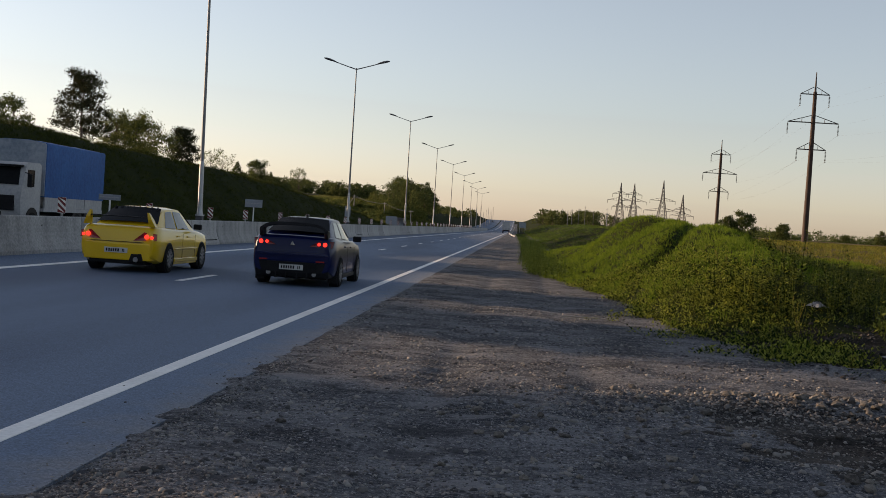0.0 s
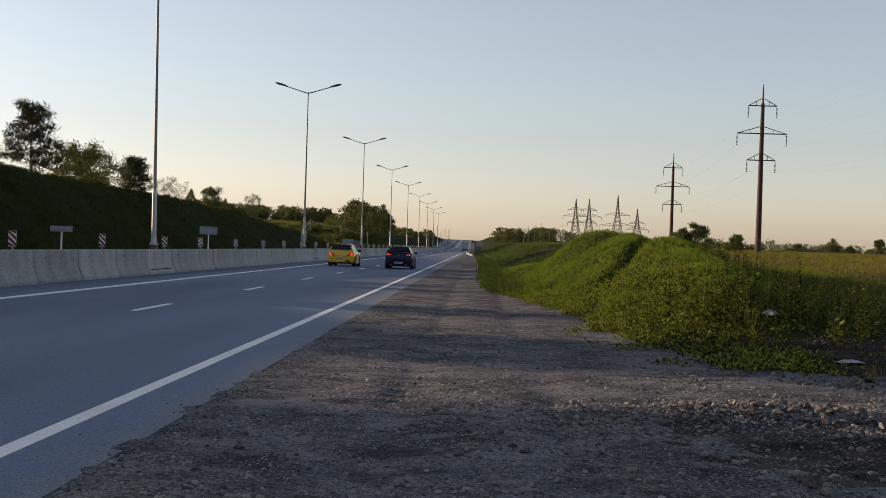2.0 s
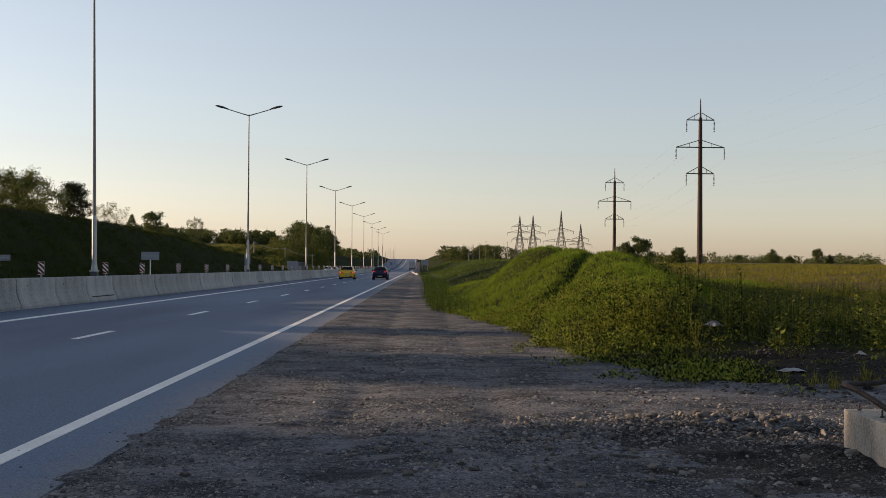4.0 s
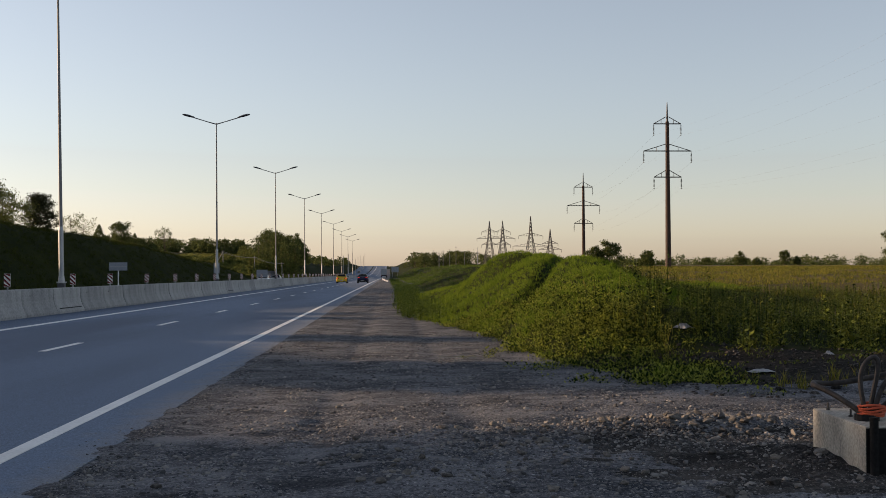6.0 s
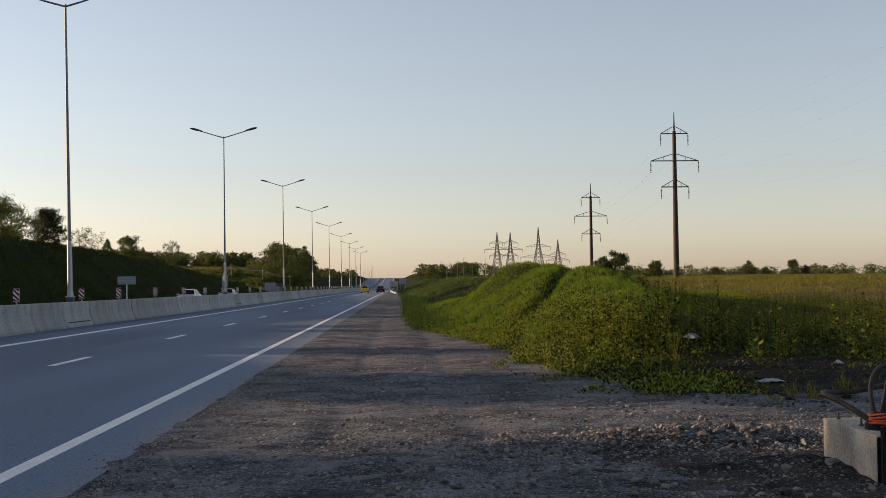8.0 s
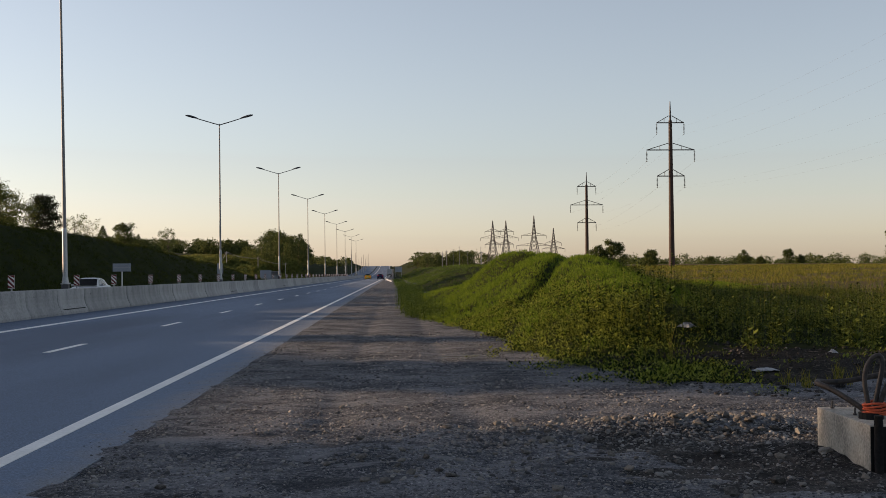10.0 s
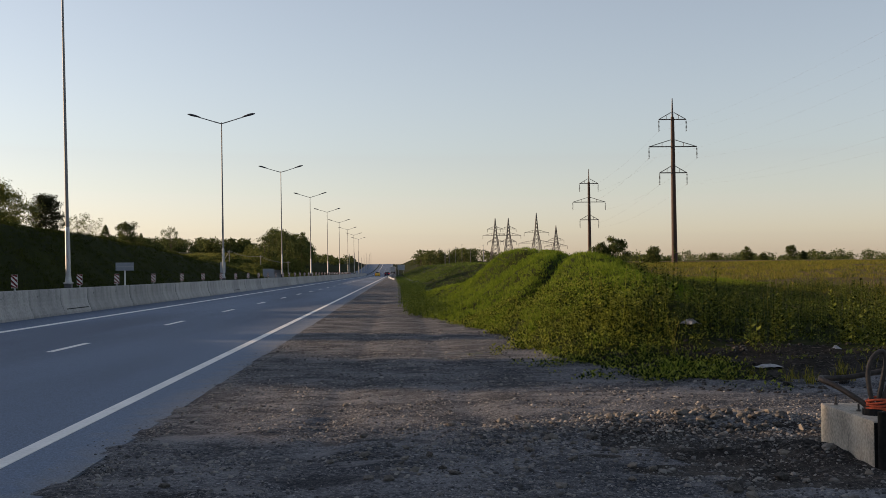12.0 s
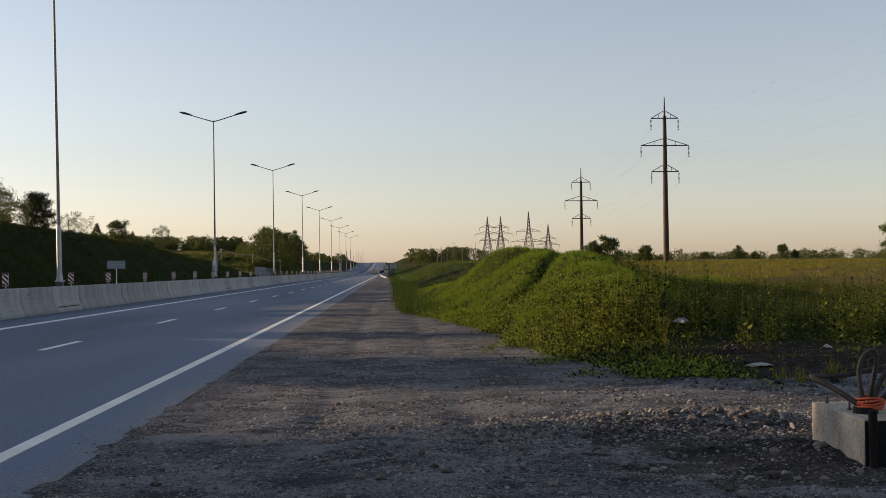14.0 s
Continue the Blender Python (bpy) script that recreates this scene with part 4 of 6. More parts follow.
def tree_clumps(kind, h, w, rng):
    rows, limbs = [], []
    if kind == "pine":
        for k in range(26):
            t = 0.10 + 0.88 * (k / 25)
            a = k * 2.4 + rng.uniform(-0.5, 0.5)
            reach = w / 2 * (1.05 - 0.75 * (t - 0.10) / 0.90) * rng.uniform(0.55, 1.1)
            p = (math.cos(a) * reach, math.sin(a) * reach, h * t + 0.25 * reach)
            rows.append((*p, 0.09 * w + 0.25 * rng.uniform(0.5, 1.3)))
            rows.append((p[0] * 0.55, p[1] * 0.55, p[2] - 0.10, 0.09 * w + 0.25))
            limbs.append(((0, 0, h * t - 0.1), p))
    elif kind == "spruce":
        for k in range(30):
            t = 0.08 + 0.9 * k / 30
            a = k * 2.4
            reach = w / 2 * (1.02 - t) * rng.uniform(0.8, 1.1)
            rows.append((math.cos(a) * reach, math.sin(a) * reach, h * t, 0.16 * w * (1.1 - t) + 0.12))
            limbs.append(((0, 0, h * t + 0.2), rows[-1][:3]))
    elif kind == "thin":
        for k in range(34):
            t = 0.22 + 0.76 * k / 34
            a = k * 2.4 + rng.uniform(-0.5, 0.5)
            reach = w / 2 * rng.uniform(0.4, 1.0) * (1.15 - abs(t - 0.6))
            p = (math.cos(a) * reach, math.sin(a) * reach, h * t + 0.5 * reach)
            rows.append((*p, 0.10 * w + 0.15))
            limbs.append(((0, 0, h * (t - 0.12)), p))
    else:
        for k in range(40):
            t = rng.uniform(0.10, 0.98)
            a = k * 2.4 + rng.uniform(-0.6, 0.6)
            reach = w / 2 * math.sqrt(max(0.05, 1 - ((t - 0.42) / 0.60) ** 2)) * rng.uniform(0.25, 1.0)
            p = (math.cos(a) * reach, math.sin(a) * reach, h * t)
            rows.append((*p, w * rng.uniform(0.12, 0.21)))
            limbs.append(((0, 0, h * max(0.12, t - 0.25)), p))
    return rows, limbs


TREE_SEED = [100]


def tree(x, y, h, w, kind, label, leaves=1500, leaf=0.16, mat=None, z=None):
    TREE_SEED[0] += 1
    rng = np.random.default_rng(TREE_SEED[0])
    ob = thing("tree" if h > 2.6 else "bush", label, "tree" if h > 2.6 else "bush", at=pose(x, y, float(land(x, y)) if z is None else z, 0, 0, float(rng.uniform(0, 360))))
    rows, limbs = tree_clumps(kind, h, w, rng)
    tr = Geo()
    r0 = 0.020 * h
    n = 5
    pts = [(0.04 * h * 0.2 * math.sin(i * 1.7), 0.04 * h * 0.2 * math.cos(i * 1.3), -0.3 + (h * 0.93 + 0.3) * i / n) for i in range(n + 1)]
    for i in range(n):
        tr.rod(pts[i], pts[i + 1], r0 * (1 - 0.85 * i / n), r0 * (1 - 0.85 * (i + 1) / n), n=7)
    for a, b in limbs:
        tr.rod(a, b, r0 * 0.30, r0 * 0.08, n=5)
    part("trunk", tr, BARK, ob)
    v, f = crown_leaves(rng, rows, leaves, leaf)
    crown = new("crown", array_mesh("crown", v, f, mat or {"pine": LEAF_PINE, "spruce": LEAF_TREE, "thin": LEAF_BIRCH}.get(kind, LEAF_TREE)))
    crown.parent = ob
    return ob


def wood(name, label, spots, mat, seed, leaves=420, leaf=0.42):
    """Many distant trees as one mass: rows of x, y, height, width, kind."""
    rng = np.random.default_rng(seed)
    vs, fs, n = [], [], 0
    tr = Geo()
    for x, y, h, w, kind in spots:
        rows, limbs = tree_clumps(kind, h, w, rng)
        v, f = crown_leaves(rng, rows, leaves, leaf)
        z = float(land(x, y))
        v = v + np.array([x, y, z])
        vs.append(v)
        fs.append(f + n)
        n += len(v)
        tr.rod((x, y, z - 0.3), (x, y, z + h * 0.9), 0.018 * h, 0.004 * h, n=5)
    tagged(new(name, array_mesh(name, np.concatenate(vs), np.concatenate(fs), mat)), label, "woods", kind="stuff")
    tagged(part(name + "_trunks", tr, BARK), "trunks of the distant woods", "woods", kind="stuff")


def build_trees():
    # along the top of the cut slope
    for x, y, h, w, kind, label, lv, lf, mt in (
            (-42.5, 105.5, 7.0, 6.2, "pine", "tall dark pine on top of the slope", 4300, 0.15, None),
            (-41, 78, 4.4, 3.0, "pine", "small dark pine on top of the slope", 1900, 0.13, None),
            (-43, 86, 4.0, 3.6, "broad", "leafy bush on top of the slope", 1200, 0.15, None),
            (-43, 92, 3.2, 3.4, "broad", "leafy bush on top of the slope", 1000, 0.15, None),
            (-42, 113.5, 4.4, 4.2, "broad", "leafy young tree on top of the slope", 1700, 0.15, LEAF_BIRCH),
            (-42, 119.5, 4.9, 5.0, "broad", "leafy young tree on top of the slope", 2200, 0.15, LEAF_BIRCH),
            (-43, 126.5, 4.7, 5.8, "broad", "leafy young tree on top of the slope", 2000, 0.15, LEAF_BIRCH),
            (-42, 136.5, 4.9, 5.2, "pine", "bushy dark tree on top of the slope", 3400, 0.15, None),
            (-41, 146, 2.9, 3.6, "thin", "pale half-bare shrub on top of the slope", 500, 0.13, None),
            (-41, 152, 2.7, 3.6, "thin", "pale half-bare shrub on top of the slope", 500, 0.13, None),
            (-41, 160, 2.8, 2.0, "spruce", "small dark spruce on top of the slope", 900, 0.14, None),
            (-41, 173, 3.9, 3.8, "broad", "round leafy tree on top of the slope", 1500, 0.17, None),
            (-41, 182, 3.0, 3.0, "spruce", "small dark spruce on top of the slope", 900, 0.15, None),
            (-42, 190, 2.5, 3.0, "broad", "leafy bush on top of the slope", 800, 0.16, None),
            (-42, 211, 5.6, 3.4, "thin", "slender open tree on top of the slope", 1100, 0.17, LEAF_TREE),
            (-44, 222, 1.7, 4.0, "broad", "leafy bush on top of the slope", 900, 0.2, None),
            # unseen row to the south, spaced and sized to cast the gravel's shade bands
            (-40, 70, 1.3, 4.0, "broad", "leafy bush on top of the slope", 2200, 0.16, None),
            (-40, 57, 1.2, 3.0, "broad", "leafy bush on top of the slope", 2200, 0.16, None),
            (-40, 52.5, 1.2, 3.0, "broad", "leafy tree on top of the slope", 2400, 0.16, None),
            (-40, 40.4, 1.7, 3.0, "broad", "leafy tree on top of the slope", 2400, 0.16, None),
            (-40, 31.9, 3.3, 3.2, "broad", "leafy bush on top of the slope", 2000, 0.16, None),
            (-40, 29.7, 3.6, 3.0, "broad", "leafy tree on top of the slope", 2400, 0.16, None),
            (-40, 22.2, 3.4, 3.8, "broad", "leafy bush on top of the slope", 2900, 0.16, None),
            (-40, 20.3, 3.6, 3.6, "broad", "leafy tree on top of the slope", 2800, 0.16, None),
            (-40, 16.0, 4.4, 4.6, "broad", "leafy tree on top of the slope", 2600, 0.16, None),
            (-40, 11.5, 3.4, 4.6, "broad", "leafy tree on top of the slope", 2600, 0.16, None)):
        tree(x, y, h, w, kind, label, int(lv * (1.3 if kind == "thin" else 3.2)), lf * 0.72, mt)
    # right: bushes by the masts, single trees over the field
    for x, y, h, w, label in ((29.6, 160, 3.0, 2.8, "round dark bush beyond the mound"), (31.6, 160, 3.8, 3.6, "round dark bush beyond the mound"),
                              (38.3, 165, 2.4, 2.6, "dark bush at the foot of the mast"), (111, 350, 4.6, 4.0, "leafy tree standing in the field"),
                              (126, 352, 4.8, 4.2, "leafy tree standing in the field"), (130, 352, 3.0, 2.6, "small tree standing in the field"),
                              (100, 350, 2.4, 3.0, "low bush standing in the field"), (117, 352, 2.4, 3.0, "low bush standing in the field"),
                              (112, 240, 9.0, 7.5, "large leafy tree at the field's edge"), (119, 250, 6.0, 7.5, "leafy tree at the field's edge")):
        tree(x, y, h, w, "broad", label, 4200, 0.03 * w + 0.04)
    rng = np.random.default_rng(77)
    # the wood beside the far carriageway
    spots = []
    for k in range(46):
        t = rng.uniform(0, 1)
        y = 372 + 130 * t + rng.uniform(-8, 8)
        x = -31 - 15 * rng.uniform(0, 1) - 7 * t
        spots.append((x, y, rng.uniform(8.9, 12.2) * (0.85 + 0.25 * math.sin(math.pi * min(1, t + 0.15))), rng.uniform(5, 8), "broad"))
    wood("roadside_wood", "dense dark green wood beside the road", spots, LEAF_TREE, 5, 1900, 0.25)
    spots = [(rng.uniform(-62, -36), rng.uniform(290, 365), rng.uniform(0.8, 2.4), rng.uniform(2, 4.5), "broad") for _ in range(70)] + [(rng.uniform(-51, -33), rng.uniform(360, 392), rng.uniform(2.5, 6.0), rng.uniform(4, 6), "broad") for _ in range(30)]
    wood("thicket", "pale green thicket below the wood", spots, LEAF_BIRCH, 6, 520, 0.22)
    spots = [(rng.uniform(-330, -48), rng.uniform(480, 560), rng.uniform(5.4, 7.0), rng.uniform(6, 9), "spruce" if rng.uniform() < 0.5 else "broad") for _ in range(420)]
    wood("far_wood", "distant dark line of woods behind the slope", spots, LEAF_TREE, 7, 420, 0.46)
    spots = [(rng.uniform(-75, -34), rng.uniform(540, 1100), rng.uniform(2, 6), rng.uniform(5, 9), "broad") for _ in range(60)]
    wood("hill_bushes", "low woods on the far side of the road", spots, LEAF_TREE, 8, 240, 0.6)
    spots = [(rng.uniform(12, 46), rng.uniform(600, 680), rng.uniform(6, 9.5), rng.uniform(6, 9), "broad") for _ in range(34)]
    wood("grove", "distant dark grove right of the road", spots, LEAF_TREE, 9, 320, 0.55)
    spots = [(rng.uniform(45, 620), rng.uniform(850, 1050), rng.uniform(5, 11), rng.uniform(10, 17), "broad") for _ in range(210)]
    wood("horizon_wood", "hazy line of woods along the horizon", spots, LEAF_TREE, 10, 240, 0.8)
    # added unseen woods to the south and east, darkening fill light and reflections
    spots = [(rng.uniform(-45, 75), rng.uniform(-115, -80), rng.uniform(9, 13), rng.uniform(7, 10), "broad") for _ in range(60)]
    spots += [(rng.uniform(62, 85), rng.uniform(-80, 30), rng.uniform(9, 13), rng.uniform(7, 10), "broad") for _ in range(40)]
    wood("unseen_wood", "unseen wood to the south and east, added to darken fill light and reflections", spots, LEAF_TREE, 14, 300, 0.55)
    spots = [(rng.uniform(70, 330), rng.uniform(420, 520), rng.uniform(1.5, 4.0), rng.uniform(4, 8), "broad") for _ in range(70)]
    wood("field_hedge", "low bushes beyond the field", spots, LEAF_TREE, 12, 200, 0.4)


build_plants()
build_trees()



# ---------------------------------------------------------------- things on the bare ground
def rock_mesh(rng, name):
    bm = bmesh.new()
    bmesh.ops.create_icosphere(bm, subdivisions=1, radius=1.0)
    for v in bm.verts:
        v.co *= rng.uniform(0.58, 1.2)
    sx, sy, sz = rng.uniform(0.8, 1.3), rng.uniform(0.7, 1.1), rng.uniform(0.38, 0.65)
    for v in bm.verts:
        v.co.x *= sx
        v.co.y *= sy
        v.co.z *= sz
    me = bpy.data.meshes.new(name)
    bm.to_mesh(me)
    bm.free()
    me.materials.append(STONE)
    return me


def build_stones():
    rng = np.random.default_rng(31)
    shapes = [rock_mesh(rng, "stone") for _ in range(8)]
    spots = []
    for _ in range(170):        # the low heap beside the concrete block
        x, y = rng.normal(2.9, 0.85), rng.normal(11.05, 0.30)
        spots.append((x, y, abs(rng.normal(0.020, 0.018)) + 0.016))
    for _ in range(90):
        x, y = rng.uniform(-0.6, 3.7), rng.normal(9.3, 1.0)
        spots.append((x, y, abs(rng.normal(0.024, 0.014)) + 0.012))
    for x, y, r in ((1.18, 8.15, 0.075), (2.4, 7.9, 0.07), (-0.62, 13.5, 0.05), (-1.75, 8.5, 0.05), (2.05, 7.4, 0.05), (0.45, 8.8, 0.05), (2.9, 8.4, 0.08), (-0.3, 9.6, 0.055)):
        spots.append((x, y, r))
    for x, y, r in spots:
        if x > 3.68 and 8.6 < y < 10.2:
            continue
        ob = new("stone", shapes[int(rng.integers(0, 8))])
        z = float(max(shoulder_height(x, y), soil_height(x, y)))
        ob.matrix_basis = pose(x, y, z + r * 0.25, float(rng.uniform(-20, 20)), float(rng.uniform(-20, 20)), float(rng.uniform(0, 360))) @ Matrix.Diagonal((r, r, r, 1))
        tagged(ob, "grey-brown stone lying on the gravel", "stone", "loose stones")
    # countless pebbles
    peb = []
    for _ in range(6):
        bm = bmesh.new()
        bmesh.ops.create_cone(bm, cap_ends=True, cap_tris=True, segments=5, radius1=1.0, radius2=0.55, depth=1.3)
        bmesh.ops.triangulate(bm, faces=bm.faces)
        co = np.array([v.co[:] for v in bm.verts]) * rng.uniform(0.5, 1.25, (len(bm.verts), 1)) * np.array([rng.uniform(0.9, 1.4), 1.0, rng.uniform(0.4, 0.7)])
        fc = np.array([[v.index for v in fa.verts] for fa in bm.faces])
        bm.free()
        peb.append((co, fc))
    n = 110000
    x = rng.uniform(ROAD_RIGHT + 0.05, 9, n)
    y = 5.2 + 25 * rng.uniform(0, 1, n) ** 1.7
    ok = (x < turf_edge(y) + 0.3) & (rng.uniform(0, 1, n) < 0.50 + 0.45 * wobble(x, y, 0.9, 3) + 0.55 * wobble(x, y, 0.35, 8)) & ~((x > 3.68) & (y > 8.6) & (y < 10.2))
    x, y = x[ok], y[ok]
    r = np.clip(np.exp(rng.normal(-4.65, 0.6, len(x))), 0.005, 0.042)
    # the heap is thick with broken stone
    hx, hy = rng.normal(2.6, 1.2, 3600), rng.normal(10.75, 0.5, 3600)
    ok = ~((hx > 3.68) & (hy > 8.6) & (hy < 10.2))
    x, y = np.concatenate([x, hx[ok]]), np.concatenate([y, hy[ok]])
    r = np.concatenate([r, np.clip(np.exp(rng.normal(-4.3, 0.5, ok.sum())), 0.007, 0.04)])
    # a few thrown out over the edge of the asphalt
    ex = ROAD_RIGHT + 0.25 - rng.exponential(0.13, 2600)
    ey = 5.0 + 22 * rng.uniform(0, 1, 2600) ** 1.6
    x, y = np.concatenate([x, ex]), np.concatenate([y, ey])
    r = np.concatenate([r, np.clip(np.exp(rng.normal(-4.9, 0.5, 2600)), 0.004, 0.02)])
    v, f = scatter(peb, np.stack([x, y, np.maximum(shoulder_height(x, y), np.where((x > -0.6) & (y < 12.6), soil_height(x, y), np.where(x < ROAD_RIGHT + 0.3, road_rise(y), -9))) + r * 0.15], -1), r, rng)
    # clods of dug earth beside the weeds
    cx, cy = rng.uniform(3.9, 10, 2200), 13.8 + 5.8 * rng.uniform(0, 1, 2200)
    ok = rng.uniform(0, 1, 2200) < 0.45 + 0.8 * wobble(cx, cy, 0.5, 2)
    cx, cy = cx[ok], cy[ok]
    cr = np.clip(np.exp(rng.normal(-3.6, 0.6, len(cx))), 0.012, 0.09)
    cv, cf = scatter(peb, np.stack([cx, cy, np.maximum(land(cx, cy), shoulder_height(cx, cy)) + cr * 0.1], -1), cr, rng)
    tagged(new("clods", array_mesh("clods", cv, cf, DIRT)), "dark clods of dug earth beside the weeds", "soil", kind="stuff")
    tagged(new("pebbles", array_mesh("pebbles", v, f, STONES)), "countless small pebbles strewn over the gravel", "gravel", kind="stuff")


def build_block():
    """Concrete footing with cable ends standing out of it."""
    ob = thing("concrete_footing", "pale concrete footing block with cables coming out of its top", "concrete block", at=pose(3.73, 8.66, 0, 0, 0, -2))
    x1, y1, h = 1.30, 1.21, 0.38
    part("block", Geo().box(0, 0, -0.15, x1, y1, h), CONCRETE_BLOCK, ob, bevel=0.012)
    # added black sheet paints the deep shade on the block's front face
    part("front_shade", Geo().box(0.004, -0.012, -0.15, x1 - 0.01, -0.002, h - 0.012), RUBBER, ob, "black sheet standing in for the shade on the front")
    for x, y in ((0.10, 1.10), (0.12, 0.10), (1.2, 1.1), (0.12, 0.62)):
        part("anchor_bolt", Geo().rod((x, y, h - 0.01), (x, y, h + 0.065), 0.009, n=8).rod((x, y, h - 0.01), (x, y, h + 0.015), 0.018, n=6), DARK_STEEL, ob, "rusty anchor bolt")
    c = (0.17, 0.40)
    part("conduit", Geo().rod((c[0], c[1], h - 0.02), (c[0], c[1], h + 0.05), 0.10, n=16), BLACK_PLASTIC, ob, "black conduit end")
    part("standpipe", Geo().rod((0.05, -0.05, -0.1), (0.05, -0.05, h + 0.08), 0.034, n=14), RUBBER, ob, "black pipe standing at the corner", smooth=True)

    def loop(points, r, mat, label, name):
        cu = bpy.data.curves.new(name, "CURVE")
        cu.dimensions, cu.bevel_depth, cu.bevel_resolution, cu.resolution_u = "3D", r, 3, 8
        sp = cu.splines.new("NURBS")
        sp.points.add(len(points) - 1)
        for p, q in zip(sp.points, points):
            p.co = (*q, 1)
        sp.use_endpoint_u, sp.order_u = True, 4
        cu.materials.append(mat)
        tmp = bpy.data.objects.new(name, cu)
        me = bpy.data.meshes.new_from_object(tmp)
        bpy.data.objects.remove(tmp)
        o = new(name, me)
        o.parent = ob
        tagged(o, label)

    bx, by = c
    loop([(bx, by, h), (bx - 0.03, by + 0.02, h + 0.06), (bx - 0.16, by + 0.14, h + 0.16), (bx - 0.25, by + 0.28, h + 0.23), (bx - 0.33, by + 0.34, h + 0.255), (bx - 0.30, by + 0.42, h + 0.275), (bx - 0.18, by + 0.44, h + 0.245), (bx + 0.1, by + 0.44, h + 0.28), (bx + 0.7, by + 0.5, h + 0.40)], 0.024, CABLE, "thick black cable bent aside", "cable")
    loop([(bx, by, h), (bx - 0.02, by, h + 0.12), (bx - 0.06, by + 0.03, h + 0.30), (bx + 0.0, by + 0.05, h + 0.48), (bx + 0.11, by + 0.05, h + 0.54), (bx + 0.13, by + 0.04, h + 0.42), (bx + 0.06, by + 0.03, h + 0.22), (bx + 0.02, by + 0.01, h)], 0.020, CABLE, "black cable bent into a tall loop", "cable")
    loop([(bx + 0.04, by, h), (bx + 0.07, by - 0.02, h + 0.15), (bx + 0.14, by, h + 0.32), (bx + 0.30, by, h + 0.44), (bx + 0.48, by, h + 0.38), (bx + 0.54, by, h + 0.2), (bx + 0.5, by, h + 0.02)], 0.021, CABLE, "black cable bent into a loop", "cable")
    loop([(bx + 0.06, by + 0.05, h), (bx + 0.10, by - 0.02, h + 0.10), (bx + 0.2, by - 0.05, h + 0.20), (bx + 0.4, by, h + 0.26), (bx + 0.7, by, h + 0.26)], 0.021, CABLE, "black cable bent aside", "cable")
    for k in range(5):
        pts = [(bx + 0.04 + (0.105 + 0.014 * math.sin(3 * a + k)) * math.cos(a), by + (0.10 + 0.01 * math.cos(2 * a + k)) * math.sin(a), h + 0.05 + 0.018 * k + 0.012 * math.sin(2 * a + k * 1.3)) for a in np.linspace(0, 2 * math.pi, 14)]
        loop(pts, 0.010, CORD, "orange cord wound round the cables", "cord")


def crumpled(name, label, category, x, y, w, d, h, mat, seed):
    rng = np.random.default_rng(seed)
    g = Geo()
    n, m = 9, 6
    v = []
    for layer in (0, -0.004):
        for i in range(n):
            for j in range(m):
                u, t = i / (n - 1) - 0.5, j / (m - 1) - 0.5
                v.append((u * w, t * d + 0.1 * d * math.sin(5 * u), layer + h * rng.uniform(0.2, 1.0) * (1 - 3.2 * u * u) * (1 - 2.5 * t * t)))
    q = n * m
    f = []
    for i in range(n - 1):
        for j in range(m - 1):
            a = i * m + j
            f += [(a, a + m, a + m + 1, a + 1), (q + a, q + a + 1, q + a + m + 1, q + a + m)]
    g.add(v, f)
    z = max(float(land(x, y)), float(shoulder_height(x, y)))
    ob = part(name, g, mat)
    ob.matrix_basis = pose(x, y, z + 0.01, 0, 0, float(rng.uniform(-30, 30)))
    tagged(ob, label, category)


def build_litter():
    crumpled("plastic_sheet", "crumpled pale plastic sheet lying in the weeds", "litter", 5.55, 21.0, 0.36, 0.34, 0.14, SHEET, 1)
    crumpled("torn_sack", "torn whitish sack lying on the soil", "litter", 5.6, 16.7, 0.40, 0.25, 0.06, SHEET, 2)
    crumpled("plastic_scrap", "small pale scrap of plastic in the weeds", "litter", 7.4, 18.6, 0.16, 0.2, 0.08, SHEET, 3)
    g = Geo().rod((0, 0, 0.02), (0.9, 0.1, 0.03), 0.012, 0.006, n=6).rod((0.5, 0.06, 0.025), (0.75, 0.2, 0.05), 0.006, 0.003, n=5)
    ob = part("dry_stick", g, WOOD_POLE)
    ob.matrix_basis = pose(0.9, 21.2, float(shoulder_height(1.2, 21.2)), 0, 0, -12)
    tagged(ob, "thin dry stick lying on the gravel", "stick")


